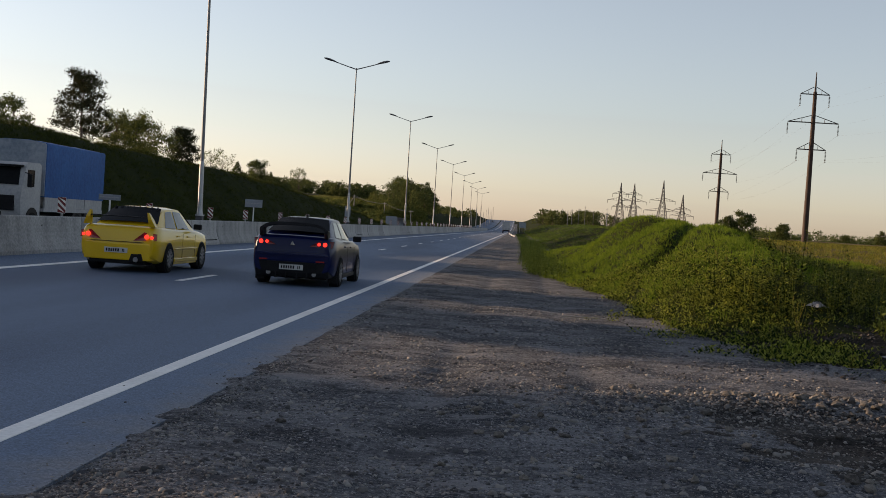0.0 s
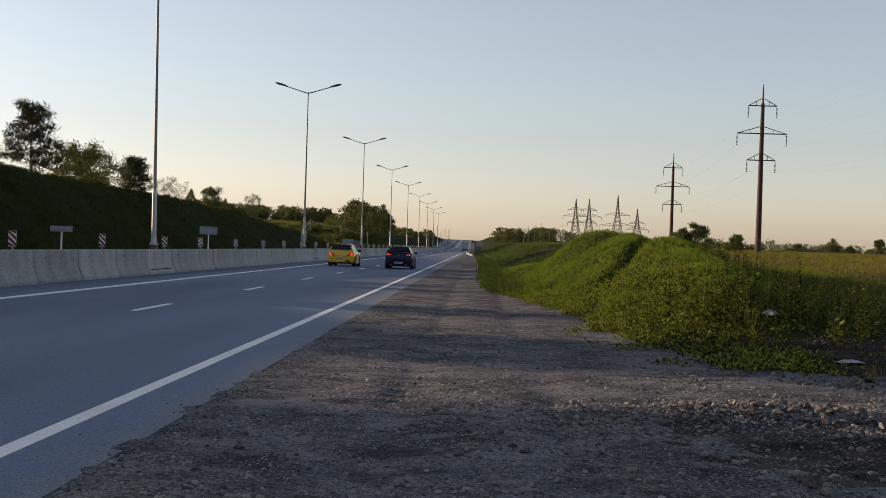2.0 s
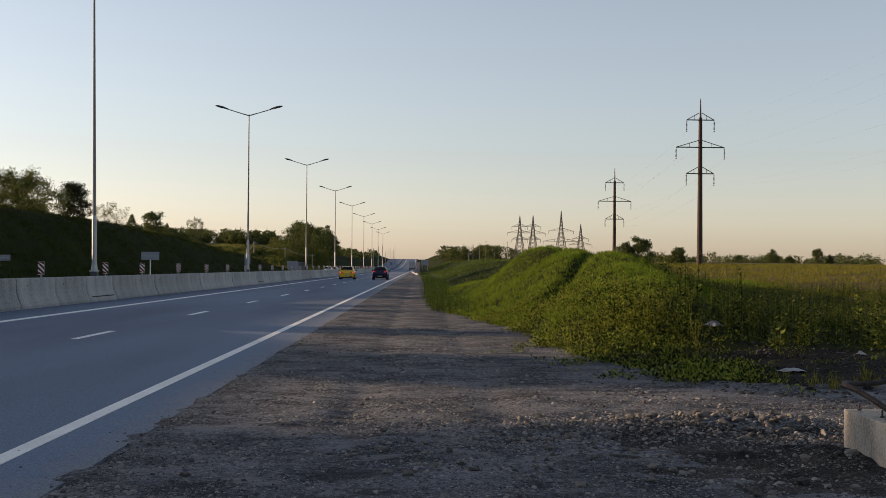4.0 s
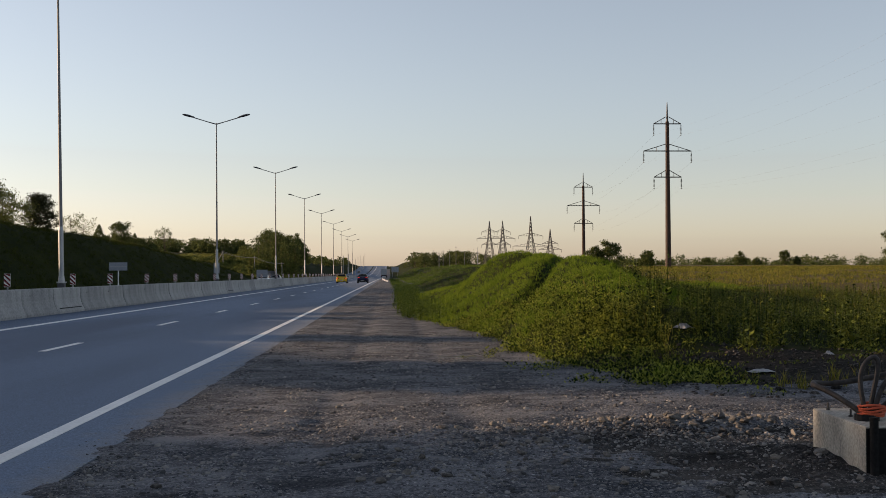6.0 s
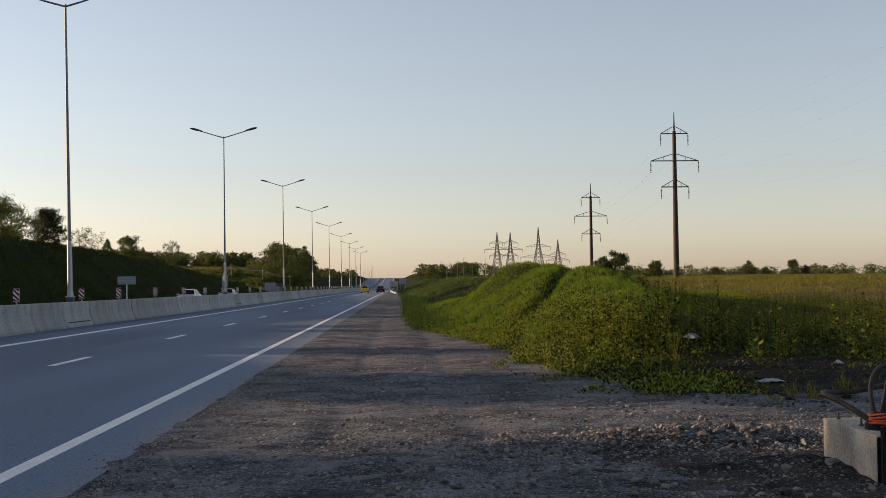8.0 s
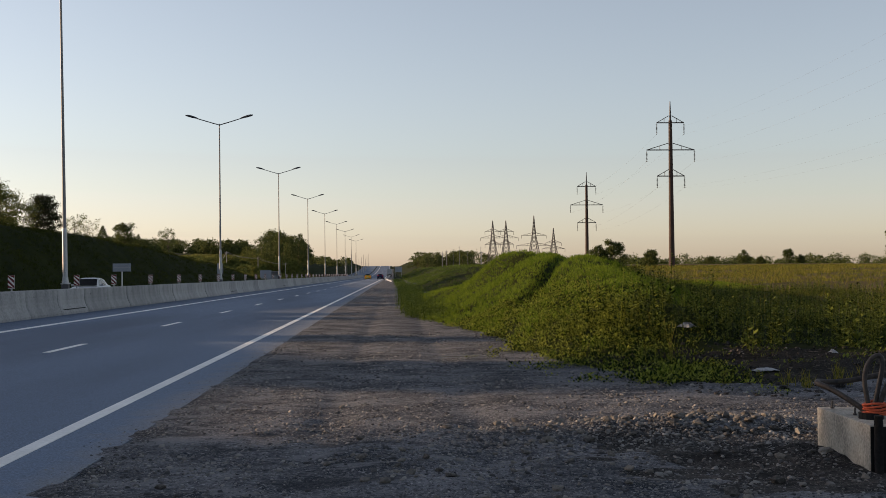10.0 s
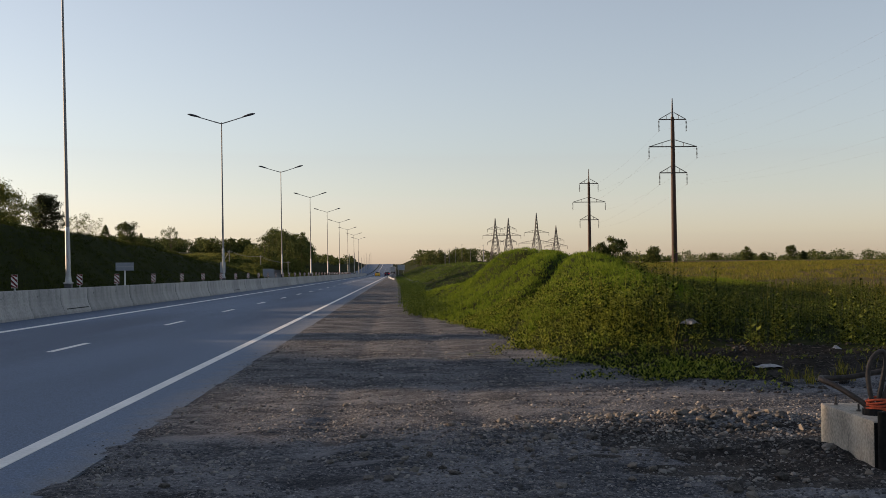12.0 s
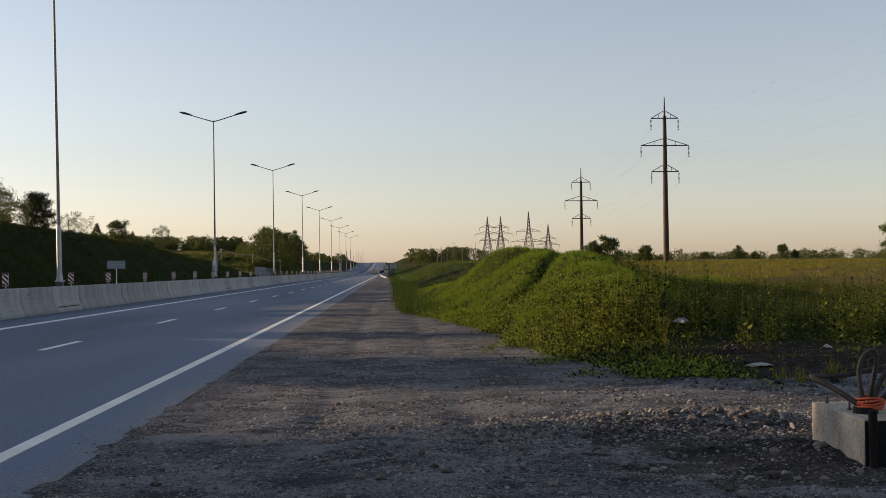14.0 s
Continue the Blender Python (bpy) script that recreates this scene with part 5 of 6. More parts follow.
# ---------------------------------------------------------------- far along the road
def build_far():
    # guard rail beyond the gravel
    rail = thing("guard_rail", "grey steel guard rail along the far road edge", "guard rail")
    ys = list(np.arange(225, 700, 4.0))
    prof = [(0.0, 0.0), (0.04, 0.05), (0.0, 0.10), (0.0, 0.18), (0.04, 0.24), (0.0, 0.30), (-0.02, 0.30), (-0.02, 0.0)]
    rings = []
    for y in ys:
        drop = 0.55 * max(0.0, 1 - (y - 225) / 12)
        out = 1.4 * max(0.0, 1 - (y - 225) / 16) ** 2
        rings.append([(-1.75 - x + out, y, float(road_rise(y)) + 0.45 - drop + z) for x, z in prof])
    part("beam", Geo().rings(rings), GALVANISED, rail)
    first = None
    for y in ys[3::2]:
        m = pose(-1.68, y, float(road_rise(y)))
        if first is None:
            first = part("post", Geo().box(-0.05, -0.03, -0.2, 0.05, 0.03, 0.72), GALVANISED, rail)
            first.matrix_basis = m
        else:
            share("post", first, rail, m)
    # direction board and small posts
    b = thing("direction_board", "large pale road direction board on two posts", "road sign", at=pose(2.3, 500, float(road_rise(500)), 0, 0, 0))
    part("board", Geo().box(-1.6, -0.05, 2.2, 1.6, 0.05, 4.6), SIGN_BACK, b, bevel=0.02)
    for s in (-1, 1):
        part("post", Geo().rod((s * 1.2, 0.1, -0.2), (s * 1.2, 0.1, 4.4), 0.07, n=8), GALVANISED, b)
    # wooden poles with wires below the wood
    tops = []
    for x, y, h in ((-49.5, 335, 4.6), (-42, 350, 4.6), (-34.5, 360, 4.0)):
        z = float(land(x, y))
        p = thing("wooden_pole", "weathered wooden power pole below the wood", "power pole", "wooden power poles", at=pose(x, y, z))
        part("shaft", Geo().rod((0, 0, -0.4), (0, 0, h), 0.14, 0.10, n=8), WOOD_POLE, p, smooth=True)
        part("crossarm", Geo().box(-0.7, -0.06, h - 0.5, 0.7, 0.06, h - 0.36), WOOD_POLE, p)
        if y == 335:
            part("brace", Geo().rod((-2.6, 0, -0.3), (-0.1, 0, h - 0.6), 0.10, n=8), WOOD_POLE, p)
        tops.append((x, y, z + h - 0.4))
    for a, b_ in zip(tops[:-1], tops[1:]):
        for s in (-0.5, 0.5):
            wire(sag((a[0] + s, a[1], a[2]), (b_[0] + s, b_[1], b_[2]), 0.6), 0.04, "thin pale wire between wooden poles", WOOD_POLE)
    # bare poles of another line, far right
    for x, y, h in ((20, 420, 6.5), (14.5, 330, 4.6), (26, 330, 4.4), (30, 560, 9.5), (34, 575, 11), (40, 600, 8.5), (47, 600, 11), (25, 640, 10)):
        p = thing("line_pole", "thin distant power pole", "power pole", "distant power poles", at=pose(x, y, float(land(x, y))))
        part("shaft", Geo().rod((0, 0, -0.5), (0, 0, h), 0.11, 0.07, n=6), LAMP_STEEL, p, smooth=True)
        part("crossarm", Geo().box(-0.5, -0.05, h - 0.5, 0.5, 0.05, h - 0.42), LAMP_STEEL, p)
    # thin masts left of the road near the crest
    for k in range(9):
        x, y = -18.6 - 0.3 * k, 450 + 62 * k
        p = thing("line_pole", "thin distant power pole", "power pole", "distant power poles", at=pose(x, y, float(land(x, y))))
        part("shaft", Geo().rod((0, 0, -0.5), (0, 0, 9 + 1.5 * (k % 3)), 0.13, 0.09, n=6), WOOD_POLE, p, smooth=True)
    # low shelter beside the far carriageway
    s_ = thing("bus_shelter", "small grey shelter beside the far carriageway", "shelter", at=pose(-28.5, 262, float(land(-28.5, 262)), 0, 0, 5))
    part("roof", Geo().box(-2.2, -1.0, 2.2, 2.2, 1.0, 2.32), SIGN_BACK, s_, bevel=0.01)
    part("back_wall", Geo().box(-2.1, 0.85, 0, 2.1, 0.92, 2.2), SIGN_BACK, s_)
    for x in (-2.1, 2.1):
        part("side_wall", Geo().box(x - 0.03, -0.8, 0, x + 0.03, 0.85, 2.2), SIGN_BACK, s_)


build_stones()
build_block()
build_litter()
build_far()



# ---------------------------------------------------------------- cars
def spline(keys, y):
    ks = sorted(keys)
    return float(np.interp(y, [k[0] for k in ks], [k[1] for k in ks]))


def wheel_meshes(parent, x, y, r, w, rim_mat, side):
    tyre = Geo()
    prof = [(0.62, -0.5), (0.93, -0.5), (1.0, -0.36), (1.0, 0.36), (0.93, 0.5), (0.62, 0.5)]
    n = 24
    rings = []
    for i in range(n):
        a = 2 * math.pi * i / n
        rings.append([(w * q, r * p * math.cos(a), r * p * math.sin(a)) for p, q in prof])
    rings.append(rings[0])
    tyre.rings(rings, caps=False)
    wh = new("wheel")
    wh.parent = parent
    wh.matrix_basis = pose(x, y, r)
    part("tyre", tyre, RUBBER, wh, smooth=True)
    rim = Geo().rod((side * w * 0.38, 0, 0), (side * w * 0.44, 0, 0), r * 0.66, r * 0.66, n=24)
    part("rim_well", rim, BLACK_PLASTIC, wh)
    sp = Geo()
    for k in range(10):
        m = pose(side * w * 0.46, 0, 0, 36 * k)
        sp.box(-0.012, -0.02, 0.03, 0.012, 0.02, r * 0.63, m)
    sp.rod((side * w * 0.44, 0, 0), (side * w * 0.53, 0, 0), r * 0.16, n=12)
    ring = []
    for i in range(25):
        a = 2 * math.pi * i / 24
        ring.append([(side * w * x, r * q * math.cos(a), r * q * math.sin(a)) for x, q in ((0.44, 0.60), (0.50, 0.60), (0.50, 0.68), (0.44, 0.68))])
    sp.rings(ring, caps=False)
    part("rim", sp, rim_mat, wh)
    return wh


def sedan(name, label, paint, spec):
    """A four-door saloon. Origin on the road under the rear axle, y ahead."""
    ob = thing(name, label, "car")
    hw, wb, hr = spec["half"], spec["wheelbase"], spec["roof"]
    y0, y1 = -spec["tail"], wb + spec["nose"]
    top = spec["top"]
    # lower body: rings along the length
    rings = []
    for y in np.concatenate([[y0, y0 + 0.02, y0 + 0.08], np.linspace(y0 + 0.2, y1 - 0.3, 36), [y1 - 0.12, y1 - 0.03, y1]]):
        y = float(y)
        t_end = min(1.0, (y - y0) / 0.35)
        n_end = min(1.0, (y1 - y) / 0.7)
        w = hw * (0.90 + 0.10 * math.sin(math.pi / 2 * max(t_end, 0)) ** 0.6) * (0.78 + 0.22 * math.sin(math.pi / 2 * max(n_end, 0)) ** 0.7)
        zt = spline(top, y)
        zb = 0.20 + 0.12 * (1 - t_end) + 0.03 * (1 - n_end)
        zs = spline(spec["shoulder"], y)
        half = [(0.0, zb), (w * 0.86, zb), (w * 0.955, zb + 0.05), (w * 0.985, zb + 0.16), (w, (zb + zs) / 2), (w * 0.995, zs - 0.10), (w * 0.97, zs - 0.03),
                (w * 0.955, zs + 0.30 * (zt - zs)), (w * 0.90, zs + 0.78 * (zt - zs)), (w * 0.80, zt - 0.012), (w * 0.4, zt - 0.004), (0.0, zt)]
        rings.append([(x, y, z) for x, z in half] + [(-x, y, z) for x, z in reversed(half[1:-1])])
    part("body", Geo().rings(rings), paint, ob, smooth=True)
    # cabin
    cab = spec["cabin"]          # rows: y, z of the roof line, half width at the roof line
    rings = []
    for y, z, wr in cab:
        zs = min(spline(top, y), z) - 0.06
        wl = hw * 0.86
        half = [(0.0, zs), (wl, zs), (wl * 0.985, zs + 0.03), (wr + (wl - wr) * 0.16, zs + (z - zs) * 0.80), (wr, zs + (z - zs) * 0.93), (wr * 0.7, zs + (z - zs) * 0.985), (0.0, z)]
        rings.append([(x, y, q) for x, q in half] + [(-x, y, q) for x, q in reversed(half[1:-1])])
    part("cabin", Geo().rings(rings), paint, ob, smooth=True)

    def cabin_x(y, z):
        zr, wr = spline([(c[0], c[1]) for c in cab], y), spline([(c[0], c[2]) for c in cab], y)
        zs = min(spline(top, y), zr) - 0.06
        wl = hw * 0.86
        t = (z - zs) / max(zr - zs, 0.05)
        return float(np.interp(t, [0, 0.1, 0.80, 0.93], [wl, wl * 0.985, wr + (wl - wr) * 0.16, wr]))

    # glass, a little proud of the cabin
    for wname, corners in spec["side_glass"]:
        for s in (-1, 1):
            g = Geo()
            rows = []
            for u in np.linspace(0, 1, 7):
                row = []
                for v in np.linspace(0, 1, 5):
                    (ya, za), (yb, zb), (yc, zc), (yd, zd) = corners
                    y = (ya * (1 - u) + yb * u) * (1 - v) + (yd * (1 - u) + yc * u) * v
                    z = (za * (1 - u) + zb * u) * (1 - v) + (zd * (1 - u) + zc * u) * v
                    row.append((s * (cabin_x(y, z) + 0.008), y, z))
                rows.append(row)
            vv = [p for r in rows for p in r]
            ff = [(i * 5 + j, (i + 1) * 5 + j, (i + 1) * 5 + j + 1, i * 5 + j + 1) for i in range(6) for j in range(4)]
            g.add(vv, ff)
            part(wname, g, SIDE_GLASS, ob, smooth=True)
    for wname, (yb, zb, wb_), (yt, zt, wt), bow in spec["screens"]:
        g = Geo()
        vv = []
        for u in np.linspace(0, 1, 7):
            for s in np.linspace(-1, 1, 9):
                y, z, w = yb + (yt - yb) * u, zb + (zt - zb) * u, wb_ + (wt - wb_) * u
                vv.append((s * w, y + bow * (1 - s * s) - bow * 0.1, z + 0.025 * (1 - s * s)))
        ff = [(i * 9 + j, i * 9 + j + 1, (i + 1) * 9 + j + 1, (i + 1) * 9 + j) for i in range(6) for j in range(8)]
        g.add(vv, ff)
        part(wname, g, spec.get("glass", CAR_GLASS), ob, smooth=True)
    # wheels over black discs that paint the arches' shade on the solid body
    for y in (0.0, wb):
        for s in (-1, 1):
            arch = Geo().rod((s * (hw - 0.20), y, 0.33), (s * (hw + 0.002), y, 0.33), 0.343, n=28)
            part("arch_shade", arch, BLACK_PLASTIC, ob)
            wheel_meshes(ob, s * (hw - 0.09), y, 0.325, 0.235, ALLOY, s)
    for s in (-1, 1):
        m = Geo().box(-0.10, -0.05, -0.06, 0.10, 0.05, 0.07, pose(s * (hw + 0.06), spec["mirror"], 1.02))
        part("side_mirror", m, spec.get("mirror_mat", BLACK_PLASTIC), ob, bevel=0.025)
        part("door_seam", Geo().box(-0.004, -0.004, 0.30, 0.004, 0.004, 0.86, pose(s * (hw * 0.996), 1.02, 0)), DARK_GAP, ob)
        part("door_seam", Geo().box(-0.004, -0.004, 0.30, 0.004, 0.004, 0.84, pose(s * (hw * 0.996), 2.03, 0)), DARK_GAP, ob)
        for yh in (0.62, 1.42):
            part("door_handle", Geo().box(-0.018, -0.09, -0.018, 0.018, 0.09, 0.018, pose(s * hw * 0.995, yh, spline(spec["shoulder"], yh) - 0.09)), paint, ob, bevel=0.008)
        part("side_skirt", Geo().box(-0.03, 0.40, 0.17, 0.03, wb - 0.42, 0.26, pose(s * hw * 0.96, 0, 0)), spec.get("skirt", paint), ob, bevel=0.012)
    part("underbody", Geo().box(-hw * 0.8, y0 + 0.25, 0.17, hw * 0.8, y1 - 0.3, 0.30), BLACK_PLASTIC, ob)
    return ob


def number_plate(ob, y, z):
    p = part("number_plate", Geo().box(-0.26, y - 0.012, z - 0.056, 0.26, y, z + 0.056), PLATE, ob, "white plate with dark unreadable bars", bevel=0.004)
    for k, w in ((-0.205, 0.03), (-0.15, 0.03), (-0.10, 0.03), (-0.05, 0.03), (0.0, 0.035), (0.055, 0.035), (0.15, 0.02), (0.185, 0.02)):
        part("bar", Geo().box(k - w / 2, y - 0.016, z - 0.032, k + w / 2, y - 0.011, z + 0.032), BLACK_PLASTIC, p)


def quad_plate(points, depth=0.03):
    """A thin slab from four corners given clockwise seen from behind the car."""
    back = [(x, y + depth, z) for x, y, z in points]
    return Geo().add(list(points) + back, [(0, 1, 2, 3), (7, 6, 5, 4), (0, 4, 5, 1), (1, 5, 6, 2), (2, 6, 7, 3), (3, 7, 4, 0)])


def yellow_saloon():
    spec = dict(half=0.885, wheelbase=2.625, roof=1.45, tail=0.93, nose=0.93, mirror=1.98,
                top=[(-0.93, 0.90), (-0.90, 0.97), (-0.80, 1.015), (-0.35, 1.02), (0.5, 0.97), (2.0, 0.95), (2.4, 0.94), (3.2, 0.84), (3.5, 0.74), (3.56, 0.60)],
                shoulder=[(-0.93, 0.80), (-0.5, 0.90), (0.5, 0.90), (2.0, 0.87), (3.0, 0.80), (3.56, 0.55)],
                cabin=[(-0.42, 1.0, 0.70), (-0.18, 1.16, 0.64), (0.10, 1.31, 0.60), (0.36, 1.405, 0.575), (0.7, 1.44, 0.57), (1.2, 1.45, 0.57), (1.5, 1.43, 0.565), (1.75, 1.34, 0.58), (2.1, 1.13, 0.64), (2.4, 0.96, 0.70)],
                side_glass=[("rear_side_window", ((0.06, 0.99), (0.86, 0.97), (0.86, 1.36), (0.42, 1.34))), ("front_side_window", ((0.95, 0.97), (1.92, 0.95), (1.52, 1.34), (0.95, 1.36)))],
                screens=[("rear_window", (-0.34, 1.075, 0.70), (0.30, 1.405, 0.54), -0.05), ("windscreen", (2.37, 1.0, 0.70), (1.72, 1.375, 0.55), 0.08)])
    ob = sedan("yellow_car", "yellow sports saloon with lit brake lights, driving away", YELLOW_PAINT, spec)
    # bumper, valance, tail lamps
    part("rear_bumper", Geo().rings([[(x, y, z) for x, y in ((-0.80, -0.72), (-0.74, -0.93), (-0.5, -0.985), (0.5, -0.985), (0.74, -0.93), (0.80, -0.72))] for z in (0.27, 0.31, 0.60, 0.64)]), YELLOW_PAINT, ob, smooth=True, bevel=0.012)
    part("rear_valance", Geo().box(-0.62, -0.93, 0.19, 0.62, -0.70, 0.275), BLACK_PLASTIC, ob, bevel=0.02)
    part("exhaust_recess", Geo().rings([[(x, y, z) for x, z in ((0.28, 0.24), (0.62, 0.24), (0.57, 0.42), (0.34, 0.42))] for y in (-0.99, -0.80)]), BLACK_PLASTIC, ob, bevel=0.02)
    part("exhaust", Geo().rod((0.45, -1.0, 0.29), (0.45, -0.75, 0.29), 0.055, n=14), ALLOY, ob, smooth=True)
    for s in (-1, 1):
        lens = part("tail_lamp", quad_plate([(s * 0.37, -0.965, 0.695), (s * 0.855, -0.905, 0.715), (s * 0.845, -0.89, 0.86), (s * 0.60, -0.945, 0.885)], 0.10), TAIL_RED, ob, "dark red tail lamp")
        part("brake_light", Geo().rod((s * 0.66, -0.963, 0.79), (s * 0.66, -0.90, 0.79), 0.046, n=18), TAIL_GLOW, lens, "glowing red brake light")
        part("brake_light", Geo().rod((s * 0.77, -0.95, 0.775), (s * 0.77, -0.90, 0.775), 0.032, n=16), TAIL_GLOW, lens, "glowing red brake light")
        # upright of the rear wing
        up = [(-0.86, 1.0), (-0.70, 1.0), (-0.74, 1.17), (-0.84, 1.30), (-0.92, 1.31), (-0.93, 1.16)]
        part("wing_upright", Geo().rings([[(s * (0.76 - 0.34 * (z - 1.0) + d * (1.42 - z)), y, z) for y, z in up] for d in (-0.20, 0.14)]), YELLOW_PAINT, ob, bevel=0.008)
    part("wing_blade", Geo().box(-0.69, -0.90, 1.19, 0.69, -0.76, 1.21), BLACK_PLASTIC, ob, "thin black wing blade")
    for s in (-1, 1):
        # sill and door creases that catch the light
        part("side_sill", Geo().box(s * 0.885 - 0.02, 0.40, 0.22, s * 0.885 + 0.015, 2.25, 0.31), YELLOW_PAINT, ob, bevel=0.012)
        part("side_moulding", Geo().box(s * 0.885 - 0.012, 0.42, 0.50, s * 0.885 + 0.012, 2.22, 0.54), YELLOW_PAINT, ob, bevel=0.008)
        part("bumper_seam", Geo().box(s * 0.86 - 0.03, -0.66, 0.63, s * 0.86 + 0.012, -0.38, 0.638), DARK_GAP, ob)
    part("boot_seam", Geo().box(-0.60, -0.958, 0.655, 0.60, -0.93, 0.665), DARK_GAP, ob)
    for k in range(8):
        x = -0.49 + 0.14 * k
        part("roof_fin", Geo().add([(x - 0.012, 0.33, 1.40), (x + 0.012, 0.33, 1.40), (x + 0.012, 0.16, 1.355), (x - 0.012, 0.16, 1.355), (x - 0.012, 0.22, 1.44), (x + 0.012, 0.22, 1.44)],
                                   [(0, 1, 5, 4), (1, 2, 5), (2, 3, 4, 5), (3, 0, 4), (0, 3, 2, 1)]), BLACK_PLASTIC, ob, "small black roof fin")
    number_plate(ob, -0.989, 0.475)
    for s in (-1, 1):
        part("mud_flap", Geo().box(s * 0.80 - 0.10, 0.38 + 2.625 - 0.78, 0.10, s * 0.80 + 0.10, 0.395 + 2.625 - 0.78, 0.30), BLACK_PLASTIC, ob)
    return ob


def blue_saloon():
    spec = dict(half=0.905, wheelbase=2.65, roof=1.48, tail=0.95, nose=0.94, mirror=2.02, skirt=BLACK_PLASTIC,
                top=[(-0.95, 0.98), (-0.90, 1.06), (-0.78, 1.085), (-0.35, 1.08), (0.5, 1.02), (2.0, 0.99), (2.4, 0.97), (3.2, 0.85), (3.52, 0.76), (3.59, 0.60)],
                shoulder=[(-0.95, 0.84), (-0.5, 0.96), (0.5, 0.95), (2.0, 0.92), (3.0, 0.84), (3.59, 0.55)],
                cabin=[(-0.46, 1.06, 0.70), (-0.20, 1.20, 0.645), (0.10, 1.345, 0.60), (0.36, 1.435, 0.58), (0.7, 1.47, 0.575), (1.2, 1.48, 0.575), (1.55, 1.455, 0.57), (1.8, 1.36, 0.58), (2.15, 1.15, 0.64), (2.45, 0.98, 0.70)],
                side_glass=[("rear_side_window", ((0.10, 1.06), (0.88, 1.03), (0.88, 1.39), (0.45, 1.37))), ("front_side_window", ((0.97, 1.03), (1.98, 0.995), (1.58, 1.36), (0.97, 1.39)))],
                screens=[("rear_window", (-0.37, 1.14, 0.69), (0.30, 1.435, 0.54), -0.05), ("windscreen", (2.42, 1.03, 0.70), (1.76, 1.40, 0.55), 0.08)])
    ob = sedan("blue_car", "deep blue sports saloon with rear wing and lit brake lights", BLUE_PAINT, spec)
    part("rear_bumper", Geo().rings([[(x, y, z) for x, y in ((-0.83, -0.70), (-0.78, -0.95), (-0.52, -1.01), (0.52, -1.01), (0.78, -0.95), (0.83, -0.70))] for z in (0.52, 0.55, 0.68, 0.72)]), BLUE_PAINT, ob, smooth=True, bevel=0.012)
    part("bumper_crease", Geo().rings([[(x, y, z) for x, y in ((-0.84, -0.72), (-0.79, -0.96), (-0.53, -1.025), (0.53, -1.025), (0.79, -0.96), (0.84, -0.72))] for z in (0.655, 0.675)]), BLUE_PAINT, ob, smooth=True)
    part("diffuser", Geo().rings([[(x, y * k, z) for x, y in ((-0.85, -0.66), (-0.80, -0.93), (-0.54, -1.0), (0.54, -1.0), (0.80, -0.93), (0.85, -0.66))] for z, k in ((0.21, 0.94), (0.30, 0.98), (0.50, 1.0), (0.525, 1.0))]), BLACK_PLASTIC, ob, "black lower bumper and diffuser", bevel=0.012)
    for x in (-0.34, -0.12, 0.12, 0.34):
        part("diffuser_fin", Geo().box(x - 0.012, -1.0, 0.17, x + 0.012, -0.75, 0.30), BLACK_PLASTIC, ob)
    for s in (-1, 1):
        part("exhaust", Geo().rod((s * 0.50, -0.98, 0.28), (s * 0.50, -0.7, 0.28), 0.05, n=14), ALLOY, ob, smooth=True)
        part("bumper_reflector", Geo().box(s * 0.62 - 0.09, -1.012, 0.535, s * 0.62 + 0.09, -0.95, 0.565), TAIL_RED, ob)
        lens = part("tail_lamp", quad_plate([(s * 0.37, -0.985, 0.862), (s * 0.855, -0.90, 0.85), (s * 0.875, -0.86, 0.985), (s * 0.60, -0.955, 0.985)], 0.10), TAIL_CLEAR, ob, "pale red tail lamp")
        for xx, r in ((0.57, 0.034), (0.70, 0.046)):
            part("brake_light", Geo().rod((s * xx, -0.985 + 0.1 * (xx - 0.5), 0.915), (s * xx, -0.86, 0.915), r, n=16), TAIL_GLOW, lens, "glowing red brake light")
        up = [(-0.90, 1.03), (-0.62, 1.03), (-0.64, 1.12), (-0.70, 1.20), (-0.95, 1.22), (-0.96, 1.14)]
        part("wing_upright", Geo().rings([[(s * (x + 0.06 * (1.2 - z)), y, z) for y, z in up] for x in (0.66, 0.74)]), BLACK_PLASTIC, ob, bevel=0.008)
    blade = []
    for s in np.linspace(-1, 1, 13):
        zz = 1.295 + 0.02 * (1 - s * s) - 0.13 * s ** 6
        blade.append([(0.745 * s, -0.97, zz - 0.025), (0.745 * s, -0.68, zz - 0.035), (0.745 * s, -0.66, zz - 0.005), (0.745 * s, -0.95, zz + 0.035)])
    part("wing_blade", Geo().rings(blade), BLACK_PLASTIC, ob, "dark arched wing blade", smooth=True)
    em = Geo().add([(x, y, z) for y in (-0.985, -0.955) for x, z in ((-0.05, 0.875), (0.05, 0.875), (0.0, 0.955))], [(0, 1, 2), (5, 4, 3), (0, 3, 4, 1), (1, 4, 5, 2), (2, 5, 3, 0)])
    part("emblem", em, CHROME, ob, "small bright badge")
    for s in (-1, 1):
        part("mud_flap", Geo().box(s * 0.81 - 0.10, -0.40, 0.09, s * 0.81 + 0.10, -0.385, 0.36), BLACK_PLASTIC, ob)
    part("aerial", Geo().box(-0.015, 0.45, 1.44, 0.015, 0.62, 1.53), BLACK_PLASTIC, ob, bevel=0.006)
    number_plate(ob, -1.014, 0.41)
    return ob


